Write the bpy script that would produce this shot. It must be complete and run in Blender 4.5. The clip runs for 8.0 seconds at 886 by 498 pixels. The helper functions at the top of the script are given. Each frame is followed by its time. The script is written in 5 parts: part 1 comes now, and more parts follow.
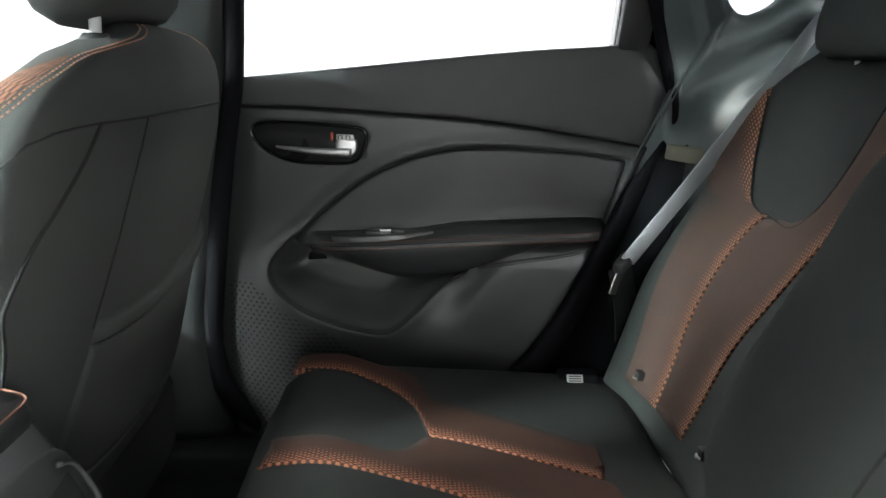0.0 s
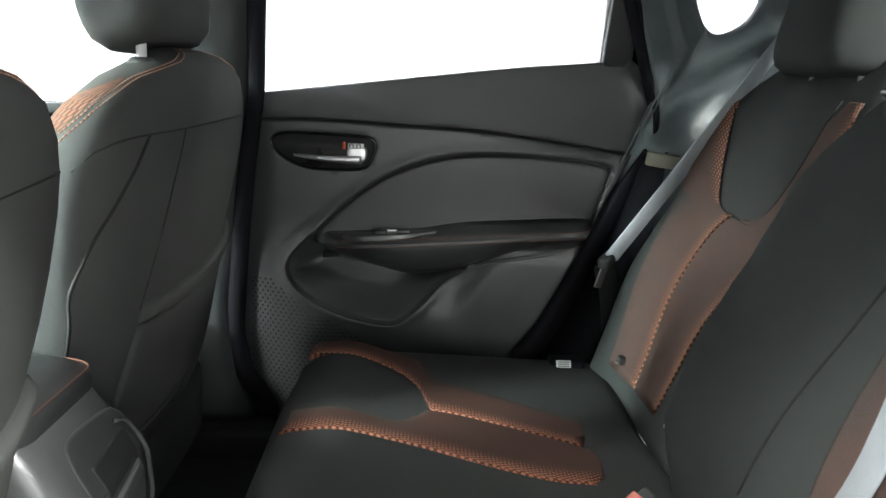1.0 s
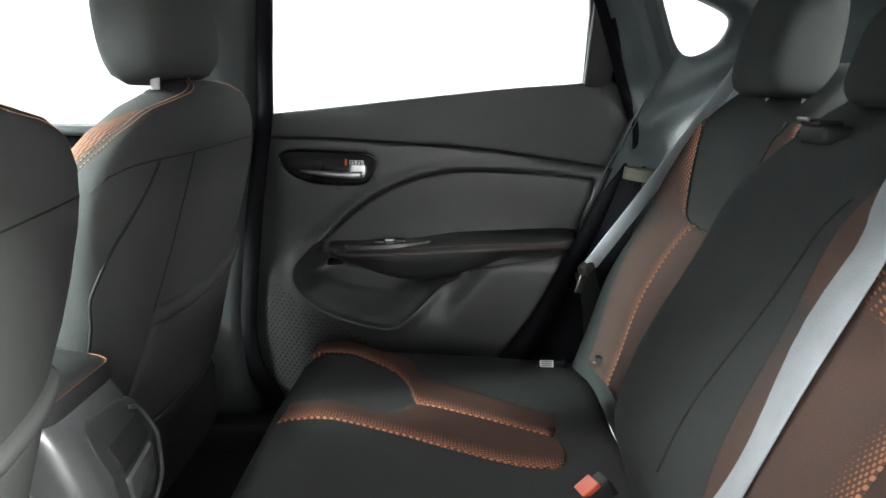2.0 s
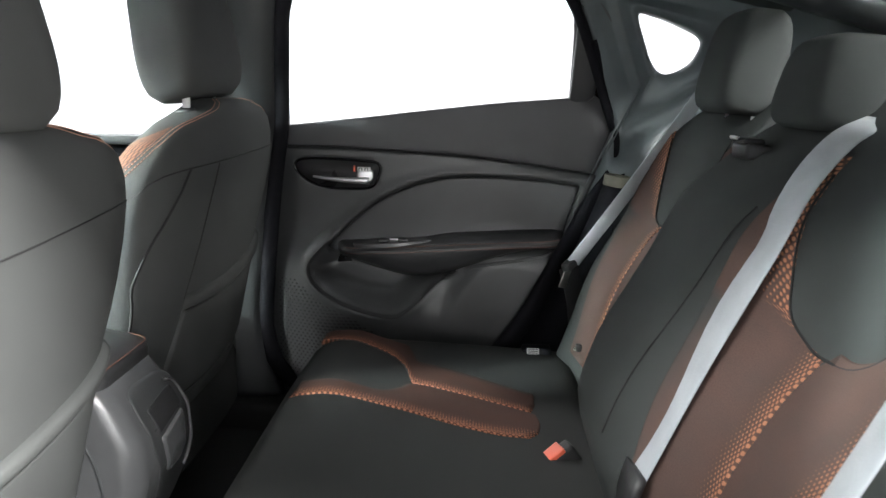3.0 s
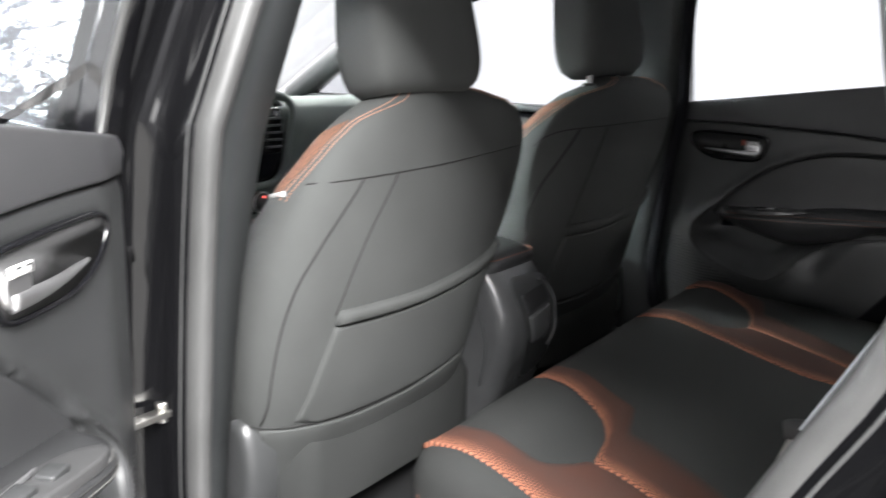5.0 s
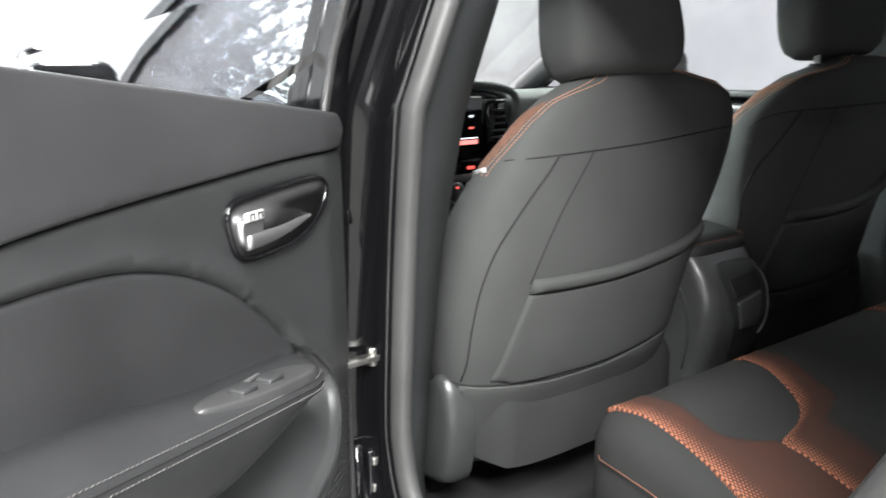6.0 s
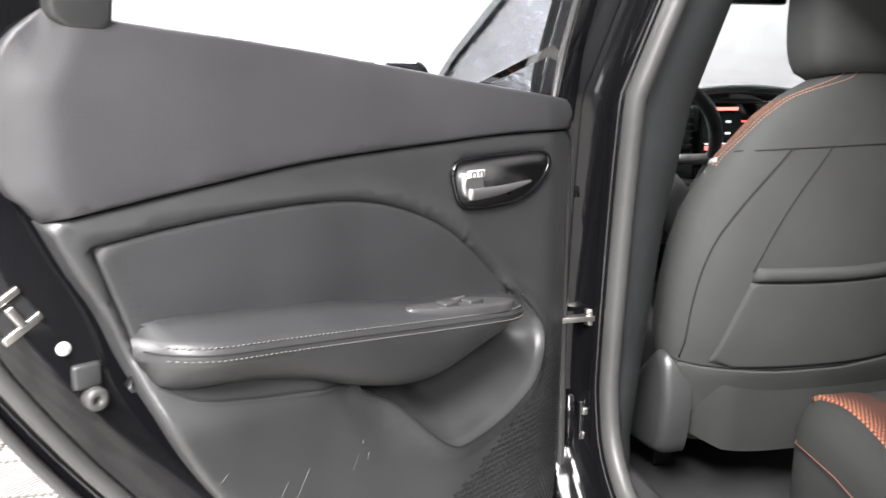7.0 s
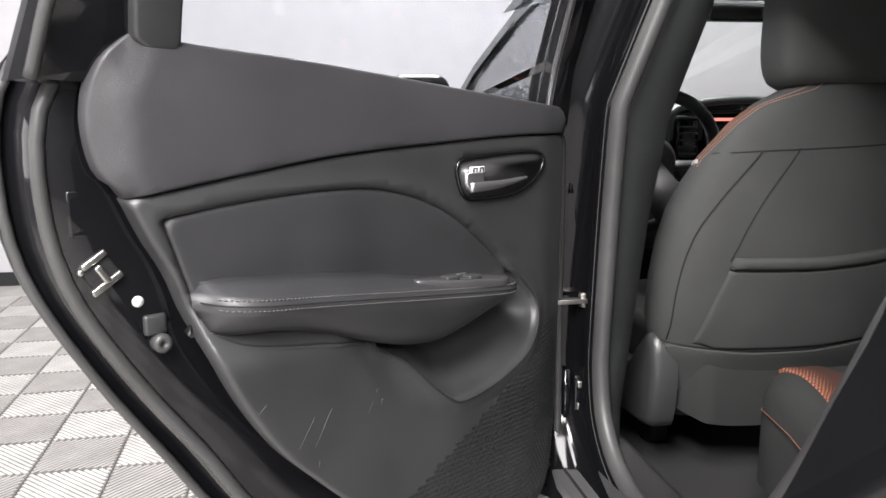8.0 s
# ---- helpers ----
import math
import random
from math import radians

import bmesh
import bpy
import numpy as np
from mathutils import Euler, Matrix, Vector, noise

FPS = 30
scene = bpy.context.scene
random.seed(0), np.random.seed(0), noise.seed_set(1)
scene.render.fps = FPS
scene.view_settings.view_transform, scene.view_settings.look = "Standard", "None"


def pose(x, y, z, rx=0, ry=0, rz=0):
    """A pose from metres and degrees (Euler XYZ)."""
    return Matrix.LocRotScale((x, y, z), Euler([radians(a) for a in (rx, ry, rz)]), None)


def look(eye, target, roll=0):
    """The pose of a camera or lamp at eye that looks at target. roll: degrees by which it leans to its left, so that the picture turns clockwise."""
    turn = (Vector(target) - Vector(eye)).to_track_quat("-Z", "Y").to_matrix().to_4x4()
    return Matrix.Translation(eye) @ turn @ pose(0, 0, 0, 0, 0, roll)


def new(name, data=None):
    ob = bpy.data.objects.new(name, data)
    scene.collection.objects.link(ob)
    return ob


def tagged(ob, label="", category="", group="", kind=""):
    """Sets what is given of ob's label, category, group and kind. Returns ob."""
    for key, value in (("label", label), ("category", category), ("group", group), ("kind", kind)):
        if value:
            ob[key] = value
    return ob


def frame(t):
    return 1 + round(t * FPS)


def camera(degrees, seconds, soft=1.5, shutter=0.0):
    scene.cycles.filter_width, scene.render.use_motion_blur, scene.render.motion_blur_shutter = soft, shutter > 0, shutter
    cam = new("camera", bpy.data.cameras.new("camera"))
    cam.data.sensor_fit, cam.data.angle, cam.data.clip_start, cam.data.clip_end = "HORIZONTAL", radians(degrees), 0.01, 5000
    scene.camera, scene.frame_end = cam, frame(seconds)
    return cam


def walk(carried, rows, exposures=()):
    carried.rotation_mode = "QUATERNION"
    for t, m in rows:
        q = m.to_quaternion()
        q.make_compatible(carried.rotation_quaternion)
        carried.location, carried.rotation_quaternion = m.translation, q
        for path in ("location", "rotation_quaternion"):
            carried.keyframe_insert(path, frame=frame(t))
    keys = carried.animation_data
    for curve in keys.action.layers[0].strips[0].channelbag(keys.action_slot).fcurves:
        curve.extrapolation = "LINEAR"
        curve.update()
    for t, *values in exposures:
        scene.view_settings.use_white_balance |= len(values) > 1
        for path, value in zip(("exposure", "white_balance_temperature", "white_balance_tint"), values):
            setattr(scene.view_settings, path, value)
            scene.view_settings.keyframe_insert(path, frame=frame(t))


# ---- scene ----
cam = camera(57.7, 8.0, shutter=0.35)
PATH = [
    (0, (0.124, -0.588, 0.953), (0.223, 1.365, 0.533), 1.9),
    (0.5, (0.123, -0.674, 0.957), (0.185, 1.284, 0.551), 1.7),
    (1, (0.136, -0.719, 0.963), (0.205, 1.239, 0.563), 1.7),
    (1.5, (0.167, -0.771, 0.974), (0.202, 1.191, 0.587), 1.3),
    (3, (0.252, -0.99, 1.019), (0.19, 0.971, 0.633), 1.1),
    (3.5, (0.236, -1.097, 1.023), (0.163, 0.864, 0.639), 0.7),
    (4, (0.262, -1.189, 1.031), (0.109, 0.768, 0.649), 0.4),
    (4.2, (0.3, -1.217, 1.031), (0.11, 0.737, 0.648), 0.2),
    (4.5, (0.404, -1.238, 1.021), (-0.121, 0.647, 0.608), 0.2),
    (4.7, (0.435, -1.242, 1.027), (-0.371, 0.536, 0.595), 0.3),
    (5, (0.542, -1.263, 1.011), (-0.586, 0.328, 0.568), 1.5),
    (5.2, (0.54, -1.262, 0.995), (-0.691, 0.252, 0.559), 0.4),
    (6.5, (0.768, -1.285, 0.985), (-0.992, -0.449, 0.535), 0.0),
    (7, (0.869, -1.23, 0.961), (-1.035, -0.775, 0.554), -0.1),
    (7.5, (0.948, -1.221, 0.955), (-0.978, -0.848, 0.57), -0.1),
    (8, (1.047, -1.229, 0.952), (-0.884, -0.858, 0.583), -0.2),
]
EXPOSURE = [(0, 2.35, 6350, 4), (1, 2.5, 6350, 4), (1.5, 2.4, 6350, 4), (3, 2.55, 6350, 8), (3.5, 2.45, 6350, 8), (4.2, 2.3, 6350, 9), (4.7, 2.0, 6350, 10), (5, 1.6, 6350, 10), (6.5, 1.0, 6350, 8), (7, 1.1, 6450, 12), (7.5, 0.8, 6450, 14), (8, 0.33, 6450, 14)]
walk(cam, [(t, look(eye, target, roll)) for t, eye, target, roll in PATH], EXPOSURE)

# ---- studio light ----
world = bpy.data.worlds.new("studio_world")
scene.world = world
world.use_nodes = True
world.node_tree.nodes["Background"].inputs[0].default_value = (0.9, 0.95, 1.0, 1)
world.node_tree.nodes["Background"].inputs[1].default_value = 0.12
scene.view_settings.exposure = 0.0


def area_lamp(name, x, y, z, sx, sy, watts, color=(1, 0.98, 0.95), aim=None, spread=180):
    d = bpy.data.lights.new(name, "AREA")
    d.shape, d.size, d.size_y, d.energy, d.color = "RECTANGLE", sx, sy, watts, color
    d.spread = radians(spread)
    ob = new(name, d)
    ob.matrix_world = look((x, y, z), aim or (x, y + 1e-4, 0))
    return ob


# softboxes before the windscreen and behind the left door, ceiling strips along both sides
area_lamp("softbox", -3.2, -2.15, 2.2, 0.8, 0.9, 22, (0.9, 1.0, 0.96), aim=(0.5, 0.5, 0.75), spread=45)
area_lamp("softbox", -3.25, 0.6, 2.0, 1.6, 0.9, 7, aim=(0.4, 0.2, 0.8))
area_lamp("softbox", 2.9, -3.5, 1.4, 1.0, 0.8, 13, aim=(-0.1, -0.2, 0.8))
area_lamp("softbox", 0.4, -4.3, 1.1, 1.8, 1.0, 16, aim=(0.2, 0.3, 0.75))
for lx, ly, watts in ((-1.7, -2.6, 55), (0.3, -2.6, 9), (1.5, -1.75, 115), (2.7, -2.5, 316), (5.0, -1.9, 240), (-1.2, 2.6, 23), (2.4, 2.5, 7), (-2.75, -0.4, 130)):
    area_lamp("strip_light", lx, ly, 3.12, 1.7, 0.7, watts)


# ---- materials ----
def mat(name, base, rough=0.5, metal=0.0, grain=0.0, scale=200.0, spots=0.0, sheen=0.0, coat=0.0, spec=0.5, stretch=(1, 1, 1), wear=0.1):
    m = bpy.data.materials.new(name)
    m.use_nodes = True
    nt = m.node_tree
    b = nt.nodes["Principled BSDF"]
    b.inputs["Roughness"].default_value = rough
    b.inputs["Metallic"].default_value = metal
    b.inputs["Sheen Weight"].default_value = sheen
    b.inputs["Sheen Roughness"].default_value = 0.5
    b.inputs["Coat Weight"].default_value = coat
    b.inputs["Specular IOR Level"].default_value = spec
    co = nt.nodes.new("ShaderNodeTexCoord")
    mp = nt.nodes.new("ShaderNodeMapping")
    mp.inputs["Scale"].default_value = stretch
    nt.links.new(co.outputs["Object"], mp.inputs[0])
    big = nt.nodes.new("ShaderNodeTexNoise")
    big.inputs["Scale"].default_value = 9.0
    big.inputs["Detail"].default_value = 4.0
    nt.links.new(mp.outputs[0], big.inputs["Vector"])
    fine = nt.nodes.new("ShaderNodeTexNoise")
    fine.inputs["Scale"].default_value = scale
    fine.inputs["Detail"].default_value = 3.0
    nt.links.new(mp.outputs[0], fine.inputs["Vector"])
    mixv = nt.nodes.new("ShaderNodeMath")
    mixv.operation = "MULTIPLY_ADD"
    nt.links.new(fine.outputs["Fac"], mixv.inputs[0])
    mixv.inputs[1].default_value = spots
    nt.links.new(big.outputs["Fac"], mixv.inputs[2])
    ramp = nt.nodes.new("ShaderNodeValToRGB")
    lo = [c * (1 - wear * 1.6) for c in base]
    hi = [min(1, c * (1 + wear * 1.6)) for c in base]
    ramp.color_ramp.elements[0].position, ramp.color_ramp.elements[1].position = 0.3, 0.7 + spots
    ramp.color_ramp.elements[0].color, ramp.color_ramp.elements[1].color = (*lo, 1), (*hi, 1)
    nt.links.new(mixv.outputs[0], ramp.inputs[0])
    nt.links.new(ramp.outputs[0], b.inputs["Base Color"])
    rr = nt.nodes.new("ShaderNodeMapRange")
    rr.inputs["To Min"].default_value, rr.inputs["To Max"].default_value = max(0.02, rough - 0.08), min(1, rough + 0.08)
    nt.links.new(big.outputs["Fac"], rr.inputs[0])
    nt.links.new(rr.outputs[0], b.inputs["Roughness"])
    if grain:
        bump = nt.nodes.new("ShaderNodeBump")
        bump.inputs["Strength"].default_value = grain
        bump.inputs["Distance"].default_value = 0.001
        nt.links.new(fine.outputs["Fac"], bump.inputs["Height"])
        nt.links.new(bump.outputs[0], b.inputs["Normal"])
    return m


VINYL = mat("black_vinyl", (0.032, 0.0325, 0.034), 0.4, grain=0.35, scale=900)
VINYL_UP = mat("soft_upper_vinyl", (0.042, 0.042, 0.0445), 0.5, grain=0.35, scale=800)
PLASTIC = mat("grey_black_plastic", (0.036, 0.037, 0.038), 0.35, grain=0.3, scale=1100)
TRIM = mat("pillar_trim_plastic", (0.03, 0.032, 0.033), 0.36, grain=0.2, scale=1000)
TRIM_C = mat("bluish_pillar_plastic", (0.078, 0.092, 0.097), 0.42, grain=0.2, scale=1000)
LINER = mat("headliner_fabric", (0.03, 0.03, 0.032), 0.95, grain=0.5, scale=500)
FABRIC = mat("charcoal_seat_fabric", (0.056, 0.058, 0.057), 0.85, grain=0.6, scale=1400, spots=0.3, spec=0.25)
# the same charcoal cloth, darkened: cabin shade put into the cushion colour
FABRIC_D = mat("shaded_seat_fabric", (0.028, 0.029, 0.0285), 0.9, grain=0.6, scale=1400, spots=0.3, spec=0.2)
SEAM = mat("seam_thread_dark", (0.012, 0.012, 0.012), 0.9)
WEB = mat("grey_belt_webbing", (0.35, 0.375, 0.4), 0.6, grain=0.8, scale=260, stretch=(3, 3, 1), sheen=0.2)
BEIGE = mat("beige_strap", (0.115, 0.108, 0.08), 0.7, grain=0.4, scale=500)
CHROME = mat("satin_chrome", (0.62, 0.62, 0.63), 0.46, metal=1.0, wear=0.03)
STEEL = mat("zinc_steel", (0.45, 0.44, 0.42), 0.35, metal=1.0, wear=0.15)
PAINT = mat("gloss_black_paint", (0.005, 0.005, 0.006), 0.08, coat=0.2, spec=0.42, wear=0.05)
RUBBER = mat("rubber_seal", (0.052, 0.052, 0.052), 0.42, grain=0.15, scale=700)
RED = mat("red_buckle_plastic", (0.62, 0.1, 0.05), 0.45)
WHITE_P = mat("white_plastic", (0.7, 0.7, 0.7), 0.4)
CARPET = mat("black_carpet", (0.022, 0.022, 0.023), 1.0, grain=1.0, scale=700, spots=0.5)
WALL_G = mat("grey_studio_wall", (0.2, 0.2, 0.21), 0.8, grain=0.1, scale=120, wear=0.05)
WALL = mat("white_studio_wall", (0.48, 0.48, 0.5), 0.7, grain=0.1, scale=120, wear=0.03)
FLOOR_L = mat("pale_floor_tile", (0.36, 0.355, 0.34), 0.45, grain=0.1, scale=300)
FLOOR_D = mat("grey_floor_tile", (0.25, 0.243, 0.232), 0.45, grain=0.1, scale=300)
# shade between the tile ribs, painted as a darker base colour
FLOOR_B = mat("floor_tile_groove_shade", (0.1, 0.097, 0.092), 0.7, grain=0.1, scale=300)
JAMB = mat("satin_black_paint", (0.004, 0.004, 0.0045), 0.08, spec=0.26, wear=0.05)
TAG = mat("white_label_cloth", (0.36, 0.36, 0.36), 0.7)
SHIELD = mat("worn_grey_plastic", (0.04, 0.041, 0.042), 0.32, grain=0.15, scale=900)
DASH = mat("dash_soft_plastic", (0.1, 0.115, 0.11), 0.5, grain=0.4, scale=900)
DARKHOLE = mat("dark_recess", (0.011, 0.011, 0.012), 0.65)
# near-black for trim and seals in deep shade, the shade put into the colour
BLACK = mat("matt_black_trim_shade", (0.006, 0.006, 0.008), 0.8, spec=0.12)


def glass_mat(name="window_glass", tint=(0.76, 0.78, 0.8), streak=False):
    m = bpy.data.materials.new(name)
    m.use_nodes = True
    nt = m.node_tree
    b = nt.nodes["Principled BSDF"]
    b.inputs["Base Color"].default_value = (*tint, 1)
    b.inputs["Roughness"].default_value = 0.02
    b.inputs["IOR"].default_value = 1.5
    b.inputs["Transmission Weight"].default_value = 1.0
    if streak:
        co = nt.nodes.new("ShaderNodeTexCoord")
        mp = nt.nodes.new("ShaderNodeMapping")
        mp.inputs["Scale"].default_value = (3, 3, 14)
        mp.inputs["Rotation"].default_value = (0, 0.6, 0)
        nz = nt.nodes.new("ShaderNodeTexNoise")
        nz.inputs["Scale"].default_value = 2.5
        nz.inputs["Detail"].default_value = 5.0
        bump = nt.nodes.new("ShaderNodeBump")
        bump.inputs["Strength"].default_value = 0.35
        bump.inputs["Distance"].default_value = 0.02
        nt.links.new(co.outputs["Object"], mp.inputs[0])
        nt.links.new(mp.outputs[0], nz.inputs["Vector"])
        nt.links.new(nz.outputs["Fac"], bump.inputs["Height"])
        nt.links.new(bump.outputs[0], b.inputs["Normal"])
    return m


GLASS = glass_mat()
GLASS_C = glass_mat("windscreen_glass", (0.96, 0.98, 0.97))
GLASS_P = glass_mat("privacy_glass", (0.12, 0.13, 0.13))
GLASS_T = glass_mat("dusty_tinted_glass", (0.42, 0.43, 0.48), True)


def glow_mat(name, color, strength):
    m = bpy.data.materials.new(name)
    m.use_nodes = True
    b = m.node_tree.nodes["Principled BSDF"]
    b.inputs["Base Color"].default_value = (0.02, 0.02, 0.02, 1)
    b.inputs["Emission Color"].default_value = (*color, 1)
    b.inputs["Emission Strength"].default_value = strength
    return m


def orange_mat(name, base, dot, reach, plain, size=0.0052, fades=True, until=(0.075, 0.125)):
    """Woven fabric with rows of thread dots that thin out away from one seam (UV x: metres from the seam) into plain cloth."""
    m = bpy.data.materials.new(name)
    m.use_nodes = True
    nt = m.node_tree
    N, L = nt.nodes.new, nt.links.new
    b = nt.nodes["Principled BSDF"]
    b.inputs["Roughness"].default_value = 0.85
    b.inputs["Specular IOR Level"].default_value = 0.2
    uv = N("ShaderNodeUVMap")
    uv.uv_map = "UVMap"
    sep = N("ShaderNodeSeparateXYZ")
    L(uv.outputs[0], sep.inputs[0])

    def ranged(src, a0, a1, b0, b1, soft=False):
        n = N("ShaderNodeMapRange")
        if soft:
            n.interpolation_type = "SMOOTHSTEP"
        for key, v in (("From Min", a0), ("From Max", a1), ("To Min", b0), ("To Max", b1)):
            n.inputs[key].default_value = v
        L(src, n.inputs[0])
        return n.outputs[0]

    def maths(op, p, q):
        n = N("ShaderNodeMath")
        n.operation = op
        for k, v in enumerate((p, q)):
            if isinstance(v, float):
                n.inputs[k].default_value = v
            else:
                L(v, n.inputs[k])
        return n.outputs[0]

    def mixed(fac, p, q):
        n = N("ShaderNodeMix")
        n.data_type = "RGBA"
        L(fac, n.inputs[0])
        for k, v in ((6, p), (7, q)):
            if isinstance(v, tuple):
                n.inputs[k].default_value = (*v, 1)
            else:
                L(v, n.inputs[k])
        return n.outputs[2]
    # staggered oval beads, longer along the seam
    stretch = N("ShaderNodeMapping")
    stretch.inputs["Scale"].default_value = (1.25, 0.8, 1.0)
    stretch.inputs["Rotation"].default_value = (0, 0, radians(45))
    stretch.vector_type = "POINT"
    L(uv.outputs[0], stretch.inputs[0])
    vor = N("ShaderNodeTexVoronoi")
    vor.inputs["Scale"].default_value = 1.0 / size
    vor.inputs["Randomness"].default_value = 0.1
    L(stretch.outputs[0], vor.inputs["Vector"])
    away = sep.outputs[0]
    fade = N("ShaderNodeUVMap")
    fade.uv_map = "Fade"
    spent = N("ShaderNodeSeparateXYZ")
    L(fade.outputs[0], spent.inputs[0])
    radius = ranged(away, 0.0, reach, 0.44, 0.1) if fades else ranged(away, 0.0, 1.0, 0.42, 0.42)
    bead = ranged(maths("SUBTRACT", radius, vor.outputs["Distance"]), -0.06, 0.1, 0.0, 1.0)
    show = maths("MULTIPLY", bead, ranged(away, reach * 0.45, reach * 1.3, 1.0, 0.0, True)) if fades else bead
    weave = N("ShaderNodeTexNoise")
    weave.inputs["Scale"].default_value = 900
    weave.inputs["Detail"].default_value = 2.0
    L(uv.outputs[0], weave.inputs["Vector"])
    blotch = N("ShaderNodeTexNoise")
    blotch.inputs["Scale"].default_value = 22
    L(uv.outputs[0], blotch.inputs["Vector"])
    cloth = mixed(weave.outputs["Fac"], tuple(c * 0.55 for c in base), tuple(c * 1.45 for c in base))
    warm = mixed(ranged(away, 0.0, reach, 0.26, 0.04), cloth, tuple(c * 0.4 for c in dot))
    worn = mixed(ranged(blotch.outputs["Fac"], 0.35, 0.75, 0.0, 0.25), warm, plain)
    ground = mixed(ranged(spent.outputs[0], until[0], until[1], 0.0, 1.0, True), worn, plain) if fades else worn
    L(mixed(show, ground, dot), b.inputs["Base Color"])
    bump = N("ShaderNodeBump")
    bump.inputs["Strength"].default_value = 0.55
    bump.inputs["Distance"].default_value = 0.0012
    L(maths("ADD", show, maths("MULTIPLY", weave.outputs["Fac"], 0.35)), bump.inputs["Height"])
    L(bump.outputs[0], b.inputs["Normal"])
    return m


# charcoal cloth again, part of the rear shade painted into its colour
FABRIC_M = mat("shaded_rear_seat_fabric", (0.041, 0.045, 0.044), 0.9, grain=0.6, scale=1400, spots=0.3, spec=0.2)
ORANGE = orange_mat("orange_dotted_fabric", (0.08, 0.051, 0.044), (0.38, 0.17, 0.1), 0.032, (0.041, 0.045, 0.044))
ORANGE_B = orange_mat("bench_dotted_fabric", (0.052, 0.024, 0.018), (0.34, 0.135, 0.08), 0.038, (0.028, 0.029, 0.0285))
ORANGE_S = orange_mat("fine_dotted_fabric", (0.042, 0.028, 0.024), (0.22, 0.105, 0.066), 0.05, (0.045, 0.04, 0.04), 0.0072, fades=False)
GLOSS_D = mat("glossy_dark_plastic", (0.05, 0.05, 0.051), 0.3)
GLOSS_P = mat("glossy_console_plastic", (0.065, 0.066, 0.068), 0.24, grain=0.15, scale=900)
DASH_RIM = mat("grille_edge_highlight", (0.045, 0.045, 0.045), 0.35)
THREAD_S = mat("peach_thread", (0.34, 0.17, 0.11), 0.7)
THREAD_G = mat("grey_thread", (0.095, 0.093, 0.09), 0.7)
THREAD_D = mat("rust_thread", (0.17, 0.07, 0.045), 0.7)


# ---- mesh helpers ----
def link(name, bm, material, parent=None, label="", smooth=True):
    bmesh.ops.recalc_face_normals(bm, faces=bm.faces)
    for f in bm.faces:
        f.smooth = smooth
    me = bpy.data.meshes.new(name)
    bm.to_mesh(me)
    bm.free()
    me.materials.append(material)
    ob = new(name, me)
    if parent is not None:
        ob.parent = parent
    if label:
        tagged(ob, label)
    return ob


def part(name, bm, material, parent, label="", smooth=True):
    return link(name, bm, material, parent, label, smooth)


def thing(name, m, label, category, group="", kind=""):
    ob = new(name)
    ob.empty_display_size = 0.05
    ob.matrix_world = m
    return tagged(ob, label, category, group, kind)


def spline(pts, n, closed=False):
    """Evenly spaced points on a Catmull-Rom curve through pts."""
    P = [Vector(p) for p in pts]
    k = len(P)
    out = []
    segs = k if closed else k - 1
    for i in range(segs):
        if closed:
            a, b, c, d = P[i - 1], P[i], P[(i + 1) % k], P[(i + 2) % k]
        else:
            b, c = P[i], P[i + 1]
            a = P[i - 1] if i else b * 2 - c
            d = P[i + 2] if i + 2 < k else c * 2 - b
        for j in range(12):
            t = j / 12
            out.append(0.5 * (2 * b + (c - a) * t + (2 * a - 5 * b + 4 * c - d) * t * t + (3 * b - a - 3 * c + d) * t ** 3))
    if not closed:
        out.append(P[-1])
    return even(out, n, closed)


def even(pts, n, closed=False):
    P = [Vector(p) for p in pts]
    if closed:
        P = P + [P[0]]
    L = [0.0]
    for a, b in zip(P, P[1:]):
        L.append(L[-1] + (b - a).length)
    res, i = [], 0
    for k in range(n):
        s = L[-1] * k / (n if closed else n - 1)
        while i < len(L) - 2 and L[i + 1] < s:
            i += 1
        w = (s - L[i]) / max(1e-9, L[i + 1] - L[i])
        res.append(P[i].lerp(P[i + 1], min(1, max(0, w))))
    return res


def loft(rings, cap=True, bm=None, loop=False):
    bm = bm or bmesh.new()
    vs = [[bm.verts.new(p) for p in r] for r in rings]
    n = len(rings[0])
    pairs = list(zip(vs, vs[1:])) + ([(vs[-1], vs[0])] if loop else [])
    for a, b in pairs:
        for i in range(n):
            j = (i + 1) % n
            bm.faces.new((a[i], a[j], b[j], b[i]))
    if cap and not loop:
        bm.faces.new(vs[0][::-1])
        bm.faces.new(vs[-1])
    return bm


def tube(pts, r, segs=6, closed=False, bm=None, flat=1.0, side=None):
    """A round (or flattened) tube along pts."""
    P = [Vector(p) for p in pts]
    rings = []
    prev = side
    for i, p in enumerate(P):
        if closed:
            t = P[(i + 1) % len(P)] - P[i - 1]
        else:
            t = P[min(i + 1, len(P) - 1)] - P[max(i - 1, 0)]
        t.normalize()
        ref = prev or (Vector((0, 0, 1)) if abs(t.z) < 0.9 else Vector((1, 0, 0)))
        a = (ref - t * ref.dot(t)).normalized()
        prev = a
        b = t.cross(a)
        rr = r(i / max(1, len(P) - 1)) if callable(r) else r
        rings.append([p + a * math.cos(2 * math.pi * k / segs) * rr + b * math.sin(2 * math.pi * k / segs) * rr * flat for k in range(segs)])
    return loft(rings, not closed, bm, closed)


